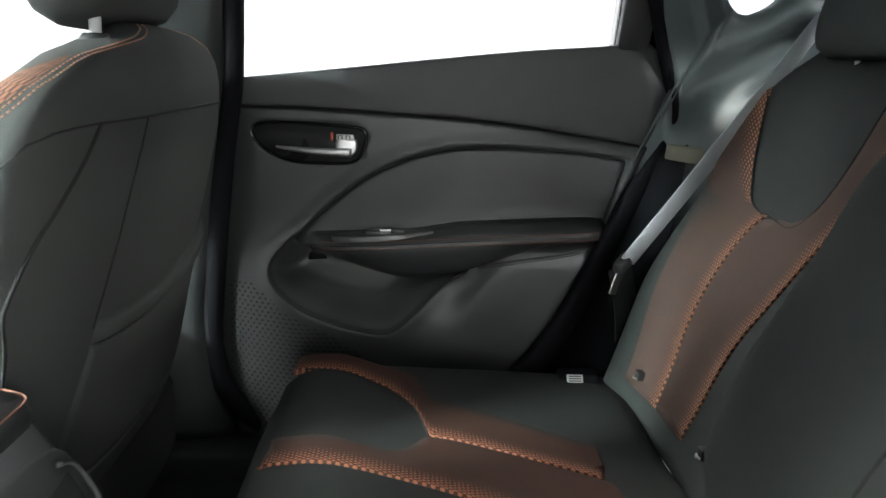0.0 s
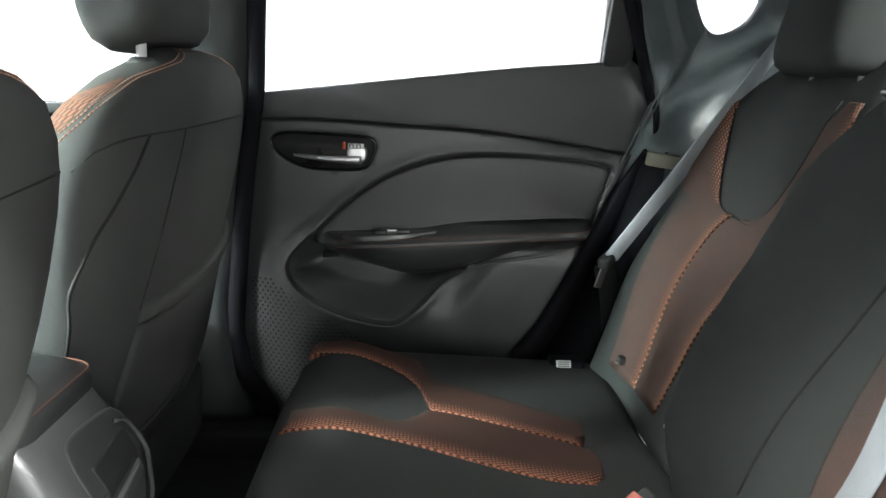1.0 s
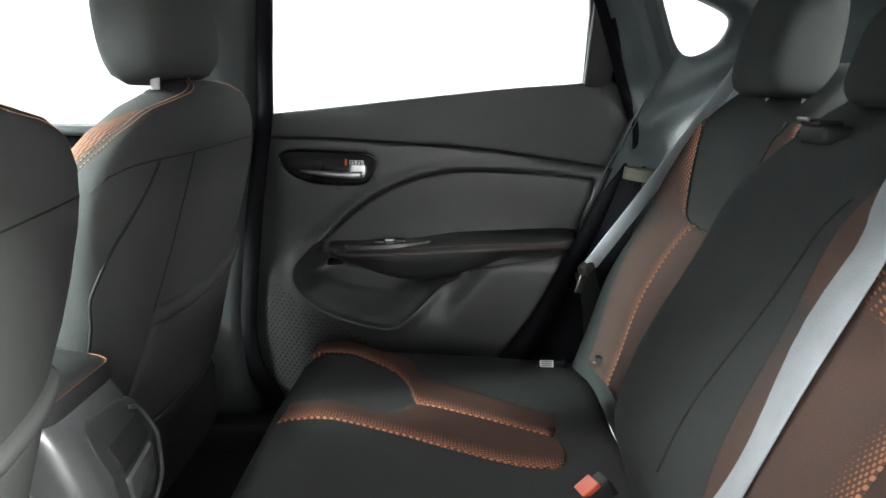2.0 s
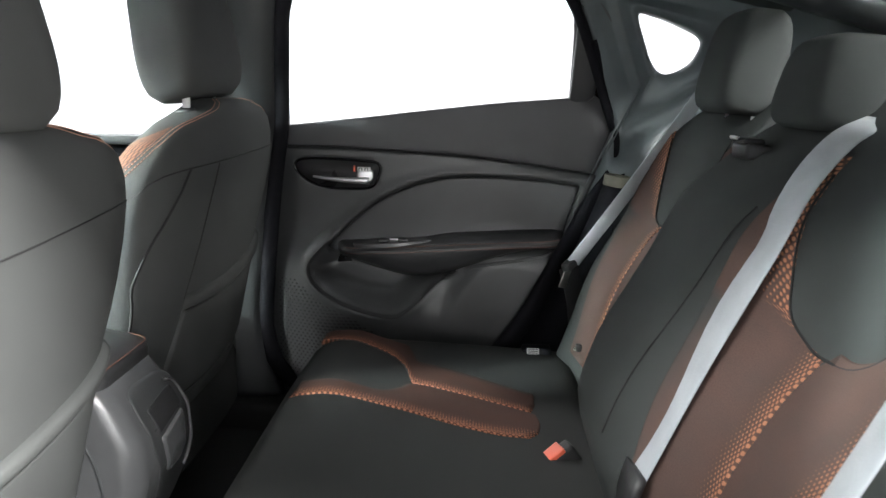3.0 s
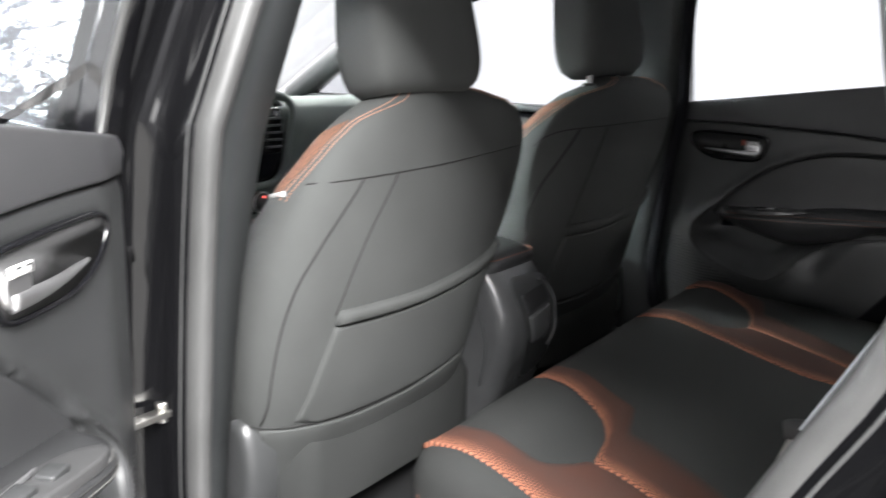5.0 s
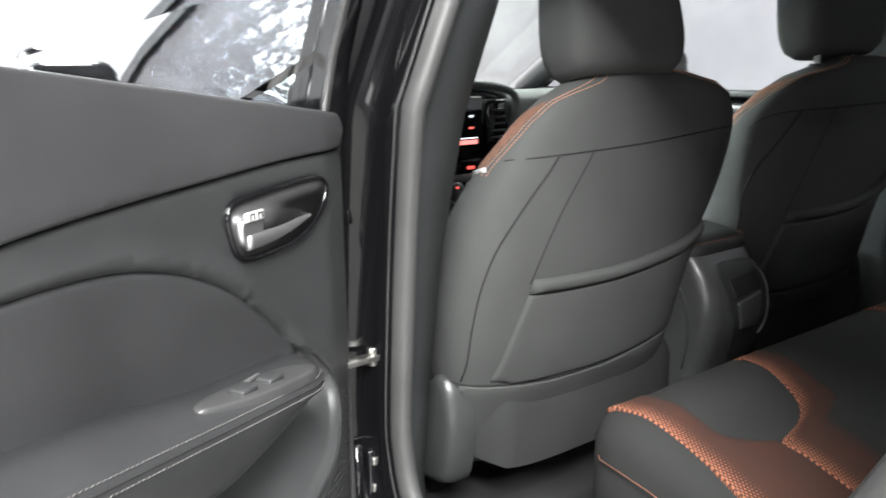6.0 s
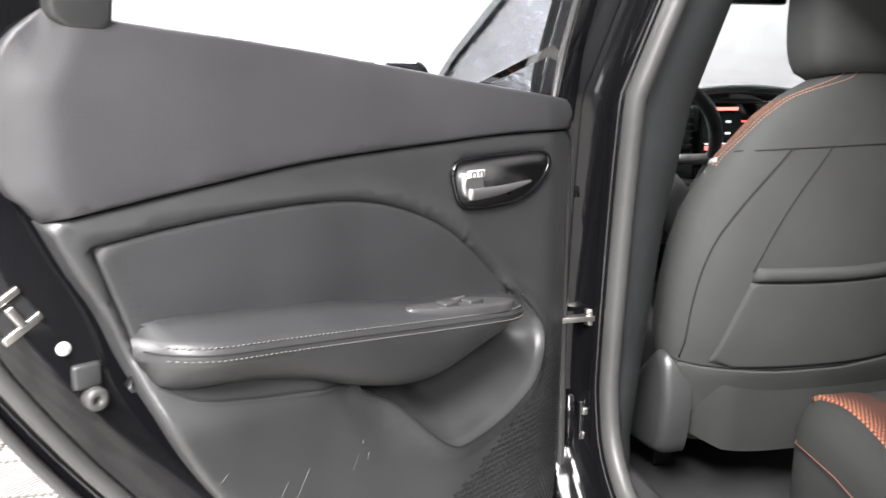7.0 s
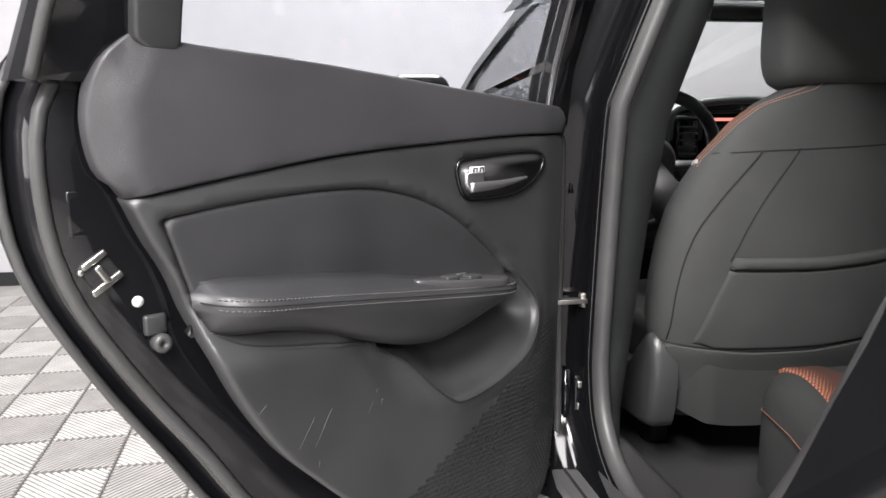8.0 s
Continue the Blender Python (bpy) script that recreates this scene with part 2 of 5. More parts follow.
def ribbon(pts, across, width, thick=0.0014, bm=None):
    """A flat strap along pts; across: its sideways direction at each point (or one for all)."""
    P = [Vector(p) for p in pts]
    rings = []
    for i, p in enumerate(P):
        t = (P[min(i + 1, len(P) - 1)] - P[max(i - 1, 0)]).normalized()
        w = Vector(across[i] if isinstance(across, list) else across)
        w = (w - t * w.dot(t)).normalized()
        n = t.cross(w)
        h = width / 2
        rings.append([p - w * h + n * thick * 0.3, p - w * (h - 0.002) + n * thick, p + w * (h - 0.002) + n * thick, p + w * h + n * thick * 0.3,
                      p + w * h - n * thick * 0.3, p + w * (h - 0.002) - n * thick, p - w * (h - 0.002) - n * thick, p - w * h - n * thick * 0.3])
    return loft(rings, True, bm)


def box(x0, x1, y0, y1, z0, z1, bevel=0.004, bm=None, segs=2):
    own = bmesh.new()
    bmesh.ops.create_cube(own, size=1)
    for v in own.verts:
        v.co = Vector(((x0 + x1) / 2 + v.co.x * (x1 - x0), (y0 + y1) / 2 + v.co.y * (y1 - y0), (z0 + z1) / 2 + v.co.z * (z1 - z0)))
    if bevel:
        bmesh.ops.bevel(own, geom=own.edges[:], offset=bevel, segments=segs, affect="EDGES", profile=0.6)
    if bm is None:
        return own
    off = {v: bm.verts.new(v.co) for v in own.verts}
    for f in own.faces:
        bm.faces.new([off[v] for v in f.verts])
    own.free()
    return bm


def inside(poly, p):
    c, n = False, len(poly)
    x, y = p
    for i in range(n):
        (x1, y1), (x2, y2) = poly[i], poly[i - 1]
        if (y1 > y) != (y2 > y) and x < (x2 - x1) * (y - y1) / (y2 - y1) + x1:
            c = not c
    return c


def edge_dist(poly, pts):
    A = np.array(poly, float)
    B = np.roll(A, -1, 0)
    Q = np.array(pts, float)
    best = np.full(len(Q), 1e9)
    for a, b in zip(A, B):
        d = b - a
        t = np.clip(((Q - a) @ d) / max(1e-12, d @ d), 0, 1)
        best = np.minimum(best, np.hypot(*(Q - a - t[:, None] * d).T))
    return best


def sheet(outline, surf, bevel=0.006, thick=0.012, step=0.02, uv=None, extra=(), fade=None):
    """A padded panel: outline in (p, q), laid on surf(p, q, h) with rounded edges and a skirt behind."""
    from mathutils.geometry import delaunay_2d_cdt
    O = [Vector((p[0], p[1])) for p in outline]
    n = len(O)
    poly = [tuple(p) for p in O]
    area = sum(poly[i - 1][0] * poly[i][1] - poly[i][0] * poly[i - 1][1] for i in range(n))
    if area < 0:
        O.reverse()
        poly.reverse()
    pts = list(O)
    for d in (bevel * 0.25, bevel * 0.6, bevel):
        ring = []
        for i in range(n):
            t = (O[(i + 1) % n] - O[i - 1]).normalized()
            ring.append(O[i] + Vector((-t.y, t.x)) * d)
        ds = edge_dist(poly, ring)
        pts += [r for r, e in zip(ring, ds) if e > d * 0.85 and inside(poly, r)]
    xs, ys = [p[0] for p in poly], [p[1] for p in poly]
    grid = []
    nx, ny = int((max(xs) - min(xs)) / step) + 1, int((max(ys) - min(ys)) / step) + 1
    for i in range(nx + 1):
        for j in range(ny + 1):
            g = (min(xs) + (i + 0.5 * (j % 2)) * step, min(ys) + j * step)
            if inside(poly, g):
                grid.append(g)
    if grid:
        ds = edge_dist(poly, grid)
        keep = [g for g, e in zip(grid, ds) if e > bevel + step * 0.35]
        if extra:
            ex = np.array(extra)
            keep = [g for g in keep if np.min(np.hypot(ex[:, 0] - g[0], ex[:, 1] - g[1])) > step * 0.4]
        pts += [Vector(g) for g in keep]
    if extra:
        es = edge_dist(poly, extra)
        pts += [Vector(g) for g, e in zip(extra, es) if e > bevel * 1.2 and inside(poly, g)]
    vs, _, fs, *_ = delaunay_2d_cdt(pts, [], [list(range(n))], 1, 1e-6)
    ds = edge_dist(poly, [tuple(v) for v in vs])
    bm = bmesh.new()
    pq, bv = {}, []
    for v, d in zip(vs, ds):
        k = 1 - min(1, d / bevel)
        w = bm.verts.new(surf(v.x, v.y, -bevel * (1 - math.sqrt(max(0, 1 - k * k)))))
        bv.append(w)
        pq[w] = (v.x, v.y)
    for f in fs:
        try:
            bm.faces.new([bv[i] for i in f])
        except ValueError:
            pass
    rim = [e for e in bm.edges if len(e.link_faces) == 1]
    low = {}
    for e in rim:
        for v in e.verts:
            if v not in low:
                low[v] = bm.verts.new(surf(*pq[v], -bevel - thick))
                pq[low[v]] = pq[v]
    for e in rim:
        a, b = e.verts
        bm.faces.new((a, b, low[b], low[a]))
    if uv:
        lay = bm.loops.layers.uv.new("UVMap")
        for f in bm.faces:
            for l in f.loops:
                l[lay].uv = uv(*pq[l.vert])
        if fade:
            lay = bm.loops.layers.uv.new("Fade")
            for f in bm.faces:
                for l in f.loops:
                    l[lay].uv = (fade(*pq[l.vert]), 0)
    return bm


def lathe(profile, n=16, axis="z"):
    rings = []
    for r, h in profile:
        ring = []
        for k in range(n):
            a = 2 * math.pi * k / n
            c, s = r * math.cos(a), r * math.sin(a)
            ring.append({"z": (c, s, h), "x": (h, c, s), "y": (c, h, s)}[axis])
        rings.append(ring)
    return loft(rings)


def sm(a, b, x):
    t = min(1, max(0, (x - a) / (b - a)))
    return t * t * (3 - 2 * t)


def rounded(cx, cy, hx, hy, r, n=48):
    """A closed rounded rectangle outline."""
    out = []
    for qx, qy, a0 in ((1, 1, 0), (-1, 1, 90), (-1, -1, 180), (1, -1, 270)):
        for k in range(n // 4):
            a = radians(a0 + 90 * k / (n // 4 - 1))
            out.append((cx + qx * (hx - r) + r * math.cos(a), cy + qy * (hy - r) + r * math.sin(a)))
    return out

# ---- studio room ----
def slab(name, x0, x1, y0, y1, z0, z1, material, label, kind="structure", cat=""):
    ob = link(name, box(x0, x1, y0, y1, z0, z1, 0), material, smooth=False)
    return tagged(ob, label, cat or name.split("_")[0], kind=kind)


ROOM = (-3.45, 6.0, -4.6, 3.4, 3.2)
slab("floor", ROOM[0] - 0.2, ROOM[1] + 0.2, ROOM[2] - 0.2, ROOM[3] + 0.2, -0.12, -0.012, FLOOR_D, "grey studio floor slab under the snap tiles", cat="floor")
slab("wall_front", ROOM[0] - 0.2, ROOM[0], ROOM[2], ROOM[3], -0.012, ROOM[4], WALL, "plain white painted studio wall", cat="wall")
slab("wall_rear", ROOM[1], ROOM[1] + 0.2, ROOM[2], ROOM[3], -0.012, ROOM[4], WALL_G, "plain grey painted studio wall", cat="wall")
slab("wall_left", ROOM[0] - 0.2, ROOM[1] + 0.2, ROOM[2] - 0.2, ROOM[2], -0.012, ROOM[4], WALL_G, "plain grey painted studio wall", cat="wall")
slab("wall_right", ROOM[0] - 0.2, ROOM[1] + 0.2, ROOM[3], ROOM[3] + 0.2, -0.012, ROOM[4], WALL, "plain white painted studio wall", cat="wall")
slab("ceiling", ROOM[0] - 0.2, ROOM[1] + 0.2, ROOM[2] - 0.2, ROOM[3] + 0.2, ROOM[4], ROOM[4] + 0.1, WALL, "plain white studio ceiling", cat="ceiling")
slab("baseboard", ROOM[0], ROOM[0] + 0.015, ROOM[2], ROOM[3], -0.012, 0.06, DARKHOLE, "thin dark skirting strip along the white wall", cat="baseboard")


# ---- body shell ----
OPENING = [(-0.19, 0.55), (-0.17, 0.78), (-0.148, 0.95), (-0.135, 1.08), (-0.118, 1.19), (-0.06, 1.245), (0.1, 1.262), (0.27, 1.26), (0.39, 1.24), (0.44, 1.19), (0.466, 1.09),
           (0.488, 1.0), (0.515, 0.92), (0.5, 0.84), (0.455, 0.75), (0.4, 0.64), (0.33, 0.52), (0.25, 0.42), (0.15, 0.355), (0.0, 0.335), (-0.1, 0.355),
           (-0.165, 0.41), (-0.188, 0.48)]
# the closed side's opening reaches a little further back along its rear edge
BACK = {1.09: 0.022, 1.0: 0.036, 0.92: 0.038, 0.84: 0.032, 0.75: 0.022, 0.64: 0.016}
LOOP = {-1: spline([(x, z, 0) for x, z in OPENING], 110, True), 1: spline([(x + (BACK.get(z, 0) if x > 0.35 else 0), z, 0) for x, z in OPENING], 110, True)}


def side_y(z):
    return 0.72 - max(0, z - 0.94) * 0.36


def grown(s, d):
    """The door opening grown by d metres."""
    edge = LOOP[s]
    out, n = [], len(edge)
    for i, p in enumerate(edge):
        t = (edge[(i + 2) % n] - edge[i - 2]).normalized()
        out.append(p + Vector((-t.y, t.x, 0)) * d)
    return out


def side_ring(s, d, dy):
    return [(p.x, s * (side_y(p.y) + dy), p.y) for p in grown(s, d)]


def body_side(s, name):
    root = thing(name, Matrix(), "gloss black car body side with rubber-sealed rear door opening", "car body", kind="structure")
    jamb = loft([side_ring(s, d, dy) for d, dy in ((0.0, 0.0), (0.004, 0.014), (0.03, 0.02), (0.05, 0.028), (0.058, 0.05), (0.062, 0.085), (0.075, 0.1))], cap=False)
    part("door_jamb", jamb, JAMB, root, "gloss black painted door jamb")
    # same rubber on both sides; the right one is painted black as if shaded
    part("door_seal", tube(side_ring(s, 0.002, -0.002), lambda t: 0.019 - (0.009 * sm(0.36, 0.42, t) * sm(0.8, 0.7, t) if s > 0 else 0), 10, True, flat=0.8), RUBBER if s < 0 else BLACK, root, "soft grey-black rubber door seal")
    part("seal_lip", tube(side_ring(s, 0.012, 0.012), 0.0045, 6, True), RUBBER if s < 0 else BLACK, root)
    # outer skin: rocker, pillar and rear quarter
    rim = side_ring(s, 0.075, 0.1)
    wide = []
    for p in grown(s, 0.075):
        x, z = p.x, p.y
        far = 0.12
        if x > 0.25:
            far = 0.05 + 0.75 * sm(0.25, 0.5, x) * sm(1.02, 0.93, z)
        wide.append((x + (far if x > 0.16 else -0.05 if x < -0.1 else 0), s * (side_y(z) + 0.1 + (0.015 if z < 0.9 else 0)), z + (-0.1 if z < 0.45 else 0.03 if z > 1.2 else 0)))
    part("side_panel", loft([rim, wide], cap=False), PAINT, root, "gloss black outer body panel")
    return root


body_side(-1, "car_side_left")
body_side(1, "car_side_right")


def pillar_b(s, name):
    rings = []
    for z, xf, xr, y in ((0.34, -0.36, -0.15, 0.7), (0.42, -0.36, -0.18, 0.7), (0.55, -0.35, -0.195, 0.7), (0.75, -0.34, -0.178, 0.7), (0.93, -0.32, -0.155, 0.695),
                         (1.08, -0.3, -0.14, 0.645), (1.2, -0.29, -0.125, 0.6), (1.27, -0.28, -0.11, 0.565)):
        o = []
        w = xr - xf
        for k, (a, b) in enumerate(((0, 0.03), (0.06, 0.008), (0.15, 0.0), (0.5, -0.012), (0.8, -0.006), (0.93, 0.004), (1.0, 0.022))):
            o.append((xf + a * w, s * (y + b), z))
        o += [(xr - 0.012, s * (y + 0.026), z), (xf, s * (y + 0.05), z)]
        if s < 0:
            # shoulder belt cover on the inner face
            g = {0.34: 0.01, 0.42: 0.02, 0.55: 0.04, 0.75: 0.055, 0.93: 0.072, 1.08: 0.07, 1.2: 0.06, 1.27: 0.05}[z]
            o = [(x + (0.015 if k == 4 else 0), yy + (g * (0, 0.5, 0.9, 1.0, 0.97, 0.35, 0, 0, 0)[k]), zz) for k, (x, yy, zz) in enumerate(o)]
        rings.append(o)
    fine = []
    for i in range(len(rings) - 1):
        for j in range(5):
            t = j / 5
            fine.append([Vector(a).lerp(Vector(b), t) for a, b in zip(rings[i], rings[i + 1])])
    fine.append([Vector(a) for a in rings[-1]])
    ob = link(name, loft(fine), TRIM)
    return tagged(ob, "dark grey moulded plastic centre pillar trim between the doors", "pillar trim", kind="structure")


pillar_b(-1, "pillar_trim_left")
pillar_b(1, "pillar_trim_right")


def radial(poly, c, n, start=0.0):
    out = []
    P = [Vector((x, z, 0)) for x, z in poly]
    for k in range(n):
        a = start + 2 * math.pi * k / n
        d = Vector((math.cos(a), math.sin(a), 0))
        best = 0.01
        for p, q in zip(P, P[1:] + P[:1]):
            e = q - p
            den = d.x * e.y - d.y * e.x
            if abs(den) < 1e-9:
                continue
            w = p - Vector((*c, 0))
            t = (w.x * e.y - w.y * e.x) / den
            u = (w.x * d.y - w.y * d.x) / den
            if t > 0 and 0 <= u <= 1:
                best = max(best, t)
        out.append((c[0] + d.x * best, c[1] + d.y * best))
    return out


QUARTER = [(v.x, v.y) for v in spline([(0.572, 1.172), (0.6, 1.17), (0.66, 1.148), (0.698, 1.125), (0.69, 1.09), (0.665, 1.068), (0.633, 1.06), (0.61, 1.078), (0.59, 1.12)], 60, True)]


def pillar_c(s, name):
    c = (0.64, 1.11)
    outer = [(0.45, 1.21), (0.475, 1.1), (0.497, 1.0), (0.525, 0.92), (0.505, 0.85), (0.46, 0.76), (0.42, 0.67), (0.43, 0.6), (0.62, 0.6), (0.8, 0.85), (1.25, 0.93), (1.2, 1.02), (0.98, 1.18), (0.85, 1.27), (0.42, 1.29)]
    if s > 0:
        outer = [(x + 0.033 * sm(0.72, 0.85, z) * sm(1.16, 1.05, z) * (x < 0.54), z) for x, z in outer]
    n = 96
    crease = [Vector((v.x, v.y)) for v in spline([(0.566, 0.895, 0), (0.584, 0.94, 0), (0.64, 0.978, 0), (0.72, 1.03, 0)], 24)]
    O, Q = radial(outer, c, n), radial(QUARTER, c, n)

    def at(w, dy):
        r = []
        for (ox, oz), (qx, qz) in zip(O, Q):
            x, z = qx + (ox - qx) * w, qz + (oz - qz) * w
            lean = 0.3 * max(0, z - 0.94) + 0.12 * max(0, x - 0.5)
            low = 0.05 * sm(0.98, 0.86, z) * sm(0.47, 0.6, x)
            away = min((Vector((x, z)) - p).length for p in crease)
            fold = 0.02 * math.exp(-(away / 0.016) ** 2) - 0.008 * math.exp(-((away - 0.034) / 0.016) ** 2)
            r.append((x, s * (0.715 - lean + dy - low + fold), z))
        return r
    steps = ((0, 0.005), (0.03, -0.004), (0.12, -0.008), (0.3, 0.012), (0.5, 0.014), (0.75, 0.004), (0.9, 0.0), (0.97, 0.003), (1.0, 0.02))
    rings = [at(0, 0.03)]
    for (w0, d0), (w1, d1) in zip(steps, steps[1:]):
        m = max(1, round((w1 - w0) / 0.03))
        rings += [at(w0 + (w1 - w0) * k / m, d0 + (d1 - d0) * k / m) for k in range(m)]
    rings.append(at(1.0, 0.02))
    ob = link(name, loft(rings, cap=False), TRIM_C)
    tagged(ob, "bluish dark grey moulded plastic rear pillar trim round a small window", "pillar trim", kind="structure")
    win = thing("window_" + name.split("_")[-1], Matrix(), "small fixed quarter window in the rear pillar", "window", kind="structure")
    pane = loft([at(0.02, 0.026), at(0.02, 0.03)])
    part("pane", pane, GLASS, win, smooth=False)
    return ob


def side_trim(s, name):
    # trim strip and apron, coloured as the dark gap beside the seat
    line = spline([(0.49, 0.655, 1.12), (0.52, 0.69, 1.045), (0.548, 0.706, 0.96), (0.556, 0.706, 0.91), (0.547, 0.702, 0.862), (0.52, 0.696, 0.81), (0.48, 0.68, 0.738), (0.43, 0.664, 0.645), (0.372, 0.654, 0.54), (0.3, 0.644, 0.45)], 60)
    bm = tube([(p.x, s * p.y, p.z) for p in line], lambda t: 0.009 + 0.019 * sm(0.3, 0.52, t), 12, flat=0.6)
    near = spline([(0.526, 0.69, 0.84), (0.447, 0.672, 0.68), (0.392, 0.66, 0.56), (0.33, 0.65, 0.45)], 24)
    far = spline([(0.565, 0.662, 0.86), (0.535, 0.615, 0.73), (0.5, 0.6, 0.6), (0.45, 0.598, 0.46)], 24)
    loft([[(p.x, s * p.y, p.z), (q.x, s * q.y, q.z), (q.x + 0.004, s * (q.y + 0.004), q.z), (p.x + 0.004, s * (p.y + 0.004), p.z)] for p, q in zip(near, far)], bm=bm)
    return tagged(link(name, bm, BLACK), "rubber-edged trim between rear door and seat, shade painted near-black", "trim", kind="structure")


side_trim(1, "side_trim_right")
pillar_c(-1, "rear_pillar_trim_left")
pillar_c(1, "rear_pillar_trim_right")


def roof():
    def grid(z0, w0, drop, name, material, label):
        xs = [-0.85, -0.6, -0.3, 0.0, 0.3, 0.6, 0.85]
        rings = []
        for x in xs:
            top = z0 - 0.1 * ((x - 0.05) / 0.8) ** 2
            sec = []
            for k in range(25):
                q = -1 + 2 * k / 24
                sec.append((x, q * w0, top - drop * abs(q) ** 3))
            sec += [(x, -q[1], q[2] + 0.012) for q in sec]
            rings.append(sec)
        ob = link(name, loft(rings), material)
        tagged(ob, label, "roof", kind="structure")
    grid(1.345, 0.62, 0.07, "ceiling_liner", LINER, "dark fabric headliner under the car roof")
    grid(1.42, 0.68, 0.1, "roof", PAINT, "gloss black outer car roof skin")
    for s in (-1, 1):
        rail = tube([(-1.5, s * 0.71, 0.9), (-1.2, s * 0.672, 1.06), (-0.9, s * 0.63, 1.2), (-0.6, s * 0.6, 1.275), (-0.2, s * 0.585, 1.295), (0.3, s * 0.58, 1.29), (0.7, s * 0.57, 1.255), (1.0, s * 0.55, 1.17), (1.4, s * 0.55, 0.96)], 0.036, 10)
        ob = link("roof_rail_left" if s < 0 else "roof_rail_right", rail, TRIM)
        tagged(ob, "dark grey plastic trim along the roof edge and windscreen pillar", "pillar trim", kind="structure")


roof()


def car_floor():
    bm = bmesh.new()
    xs = [-1.5, -1.2, -0.9, -0.6, -0.3, -0.1, 0.0, 0.05, 0.4]
    rings = []
    for x in xs:
        z = 0.25
        sec = []
        for y in (-0.74, -0.66, -0.62, -0.3, -0.14, -0.1, 0, 0.1, 0.14, 0.3, 0.62, 0.66, 0.74):
            h = 0.11 * sm(0.15, 0.09, abs(y))
            e = 0.09 * sm(0.63, 0.67, abs(y))
            sec.append((x, y, z + max(h, e)))
        sec += [(p[0], p[1], 0.2) for p in reversed(sec)]
        rings.append(sec)
    ob = link("car_floor", loft(rings, bm=bm), CARPET)
    tagged(ob, "black carpeted car floor with raised centre tunnel", "carpet", kind="structure")
    slab("firewall", -1.54, -1.5, -0.74, 0.74, 0.2, 0.9, CARPET, "black carpeted bulkhead behind the dashboard", cat="bulkhead")
    for s in (-1, 1):
        sill = link("sill_trim_left" if s < 0 else "sill_trim_right", box(-0.95, 0.2, min(s * 0.64, s * 0.725), max(s * 0.64, s * 0.725), 0.26, 0.342, 0.014), DARKHOLE)
        tagged(sill, "black plastic sill trim along the door opening", "trim", kind="structure")
    plate = thing("sill_plate", Matrix.Translation((-0.02, -0.785, 0.325)), "satin steel scuff strip along the door sill", "sill plate", kind="structure")
    part("strip", box(-0.22, 0.3, -0.022, 0.022, -0.02, 0.004, 0.004), CHROME, plate, "satin steel strip")
    part("groove", box(-0.22, 0.3, -0.004, 0.001, 0.004, 0.0055, 0), DARKHOLE, plate, smooth=False)
    slab("parcel_shelf", 0.67, 1.42, -0.62, 0.62, 0.9, 0.935, LINER, "black fabric parcel shelf behind the rear seat", cat="shelf")
    slab("underbody", -1.54, 1.45, -0.7, 0.7, 0.16, 0.198, DARKHOLE, "dark underside of the car", cat="underbody")


car_floor()


# ---- doors ----
HINGE = Vector((-0.236, -0.764, 0))
SEAM_LINE = [(0.046, 0.896), (0.18, 0.897), (0.3, 0.893), (0.485, 0.884), (0.62, 0.869), (0.755, 0.851)]
HANDLE = spline([(0.297, 0.848, 0), (0.295, 0.862, 0), (0.284, 0.868, 0), (0.25, 0.8705, 0), (0.2, 0.8725, 0), (0.15, 0.873, 0), (0.124, 0.87, 0), (0.112, 0.86, 0), (0.116, 0.846, 0), (0.13, 0.832, 0), (0.15, 0.82, 0), (0.175, 0.812, 0), (0.2, 0.809, 0), (0.25, 0.809, 0), (0.275, 0.812, 0), (0.288, 0.822, 0)], 70, True)
SILL_LINE = [(0.093, 0.941), (0.25, 0.96), (0.4, 0.979), (0.55, 0.997), (0.69, 1.01)]
POCKET = [(v.x, v.y) for v in spline([(0.2, 0.7), (0.155, 0.665), (0.138, 0.635), (0.15, 0.603), (0.196, 0.572), (0.26, 0.548), (0.322, 0.537), (0.35, 0.545), (0.38, 0.57), (0.422, 0.613), (0.468, 0.645), (0.43, 0.668), (0.35, 0.672), (0.27, 0.685)], 110, True)]


def trim_v(u, z):
    """How far the door trim stands inside the hinge line."""
    v = 0.034 + 0.032 * u
    v += 0.045 * sm(0.72 + 0.015 * sm(0.43, 0.54, u), 0.54 + 0.115 * sm(0.43, 0.54, u), z) * sm(0.05, 0.2, u)
    v -= 0.012 * sm(0.12, 0.04, u)
    return v


def arm_top(t, f):
    """Height of the armrest's front edge, t from its front end to its rear end; the open door hangs a little high at its free end."""
    return 0.694 + 0.013 * sm(0.0, 1.0, t) + 0.016 * t + (0.024 * t if f > 0 else 0.0)


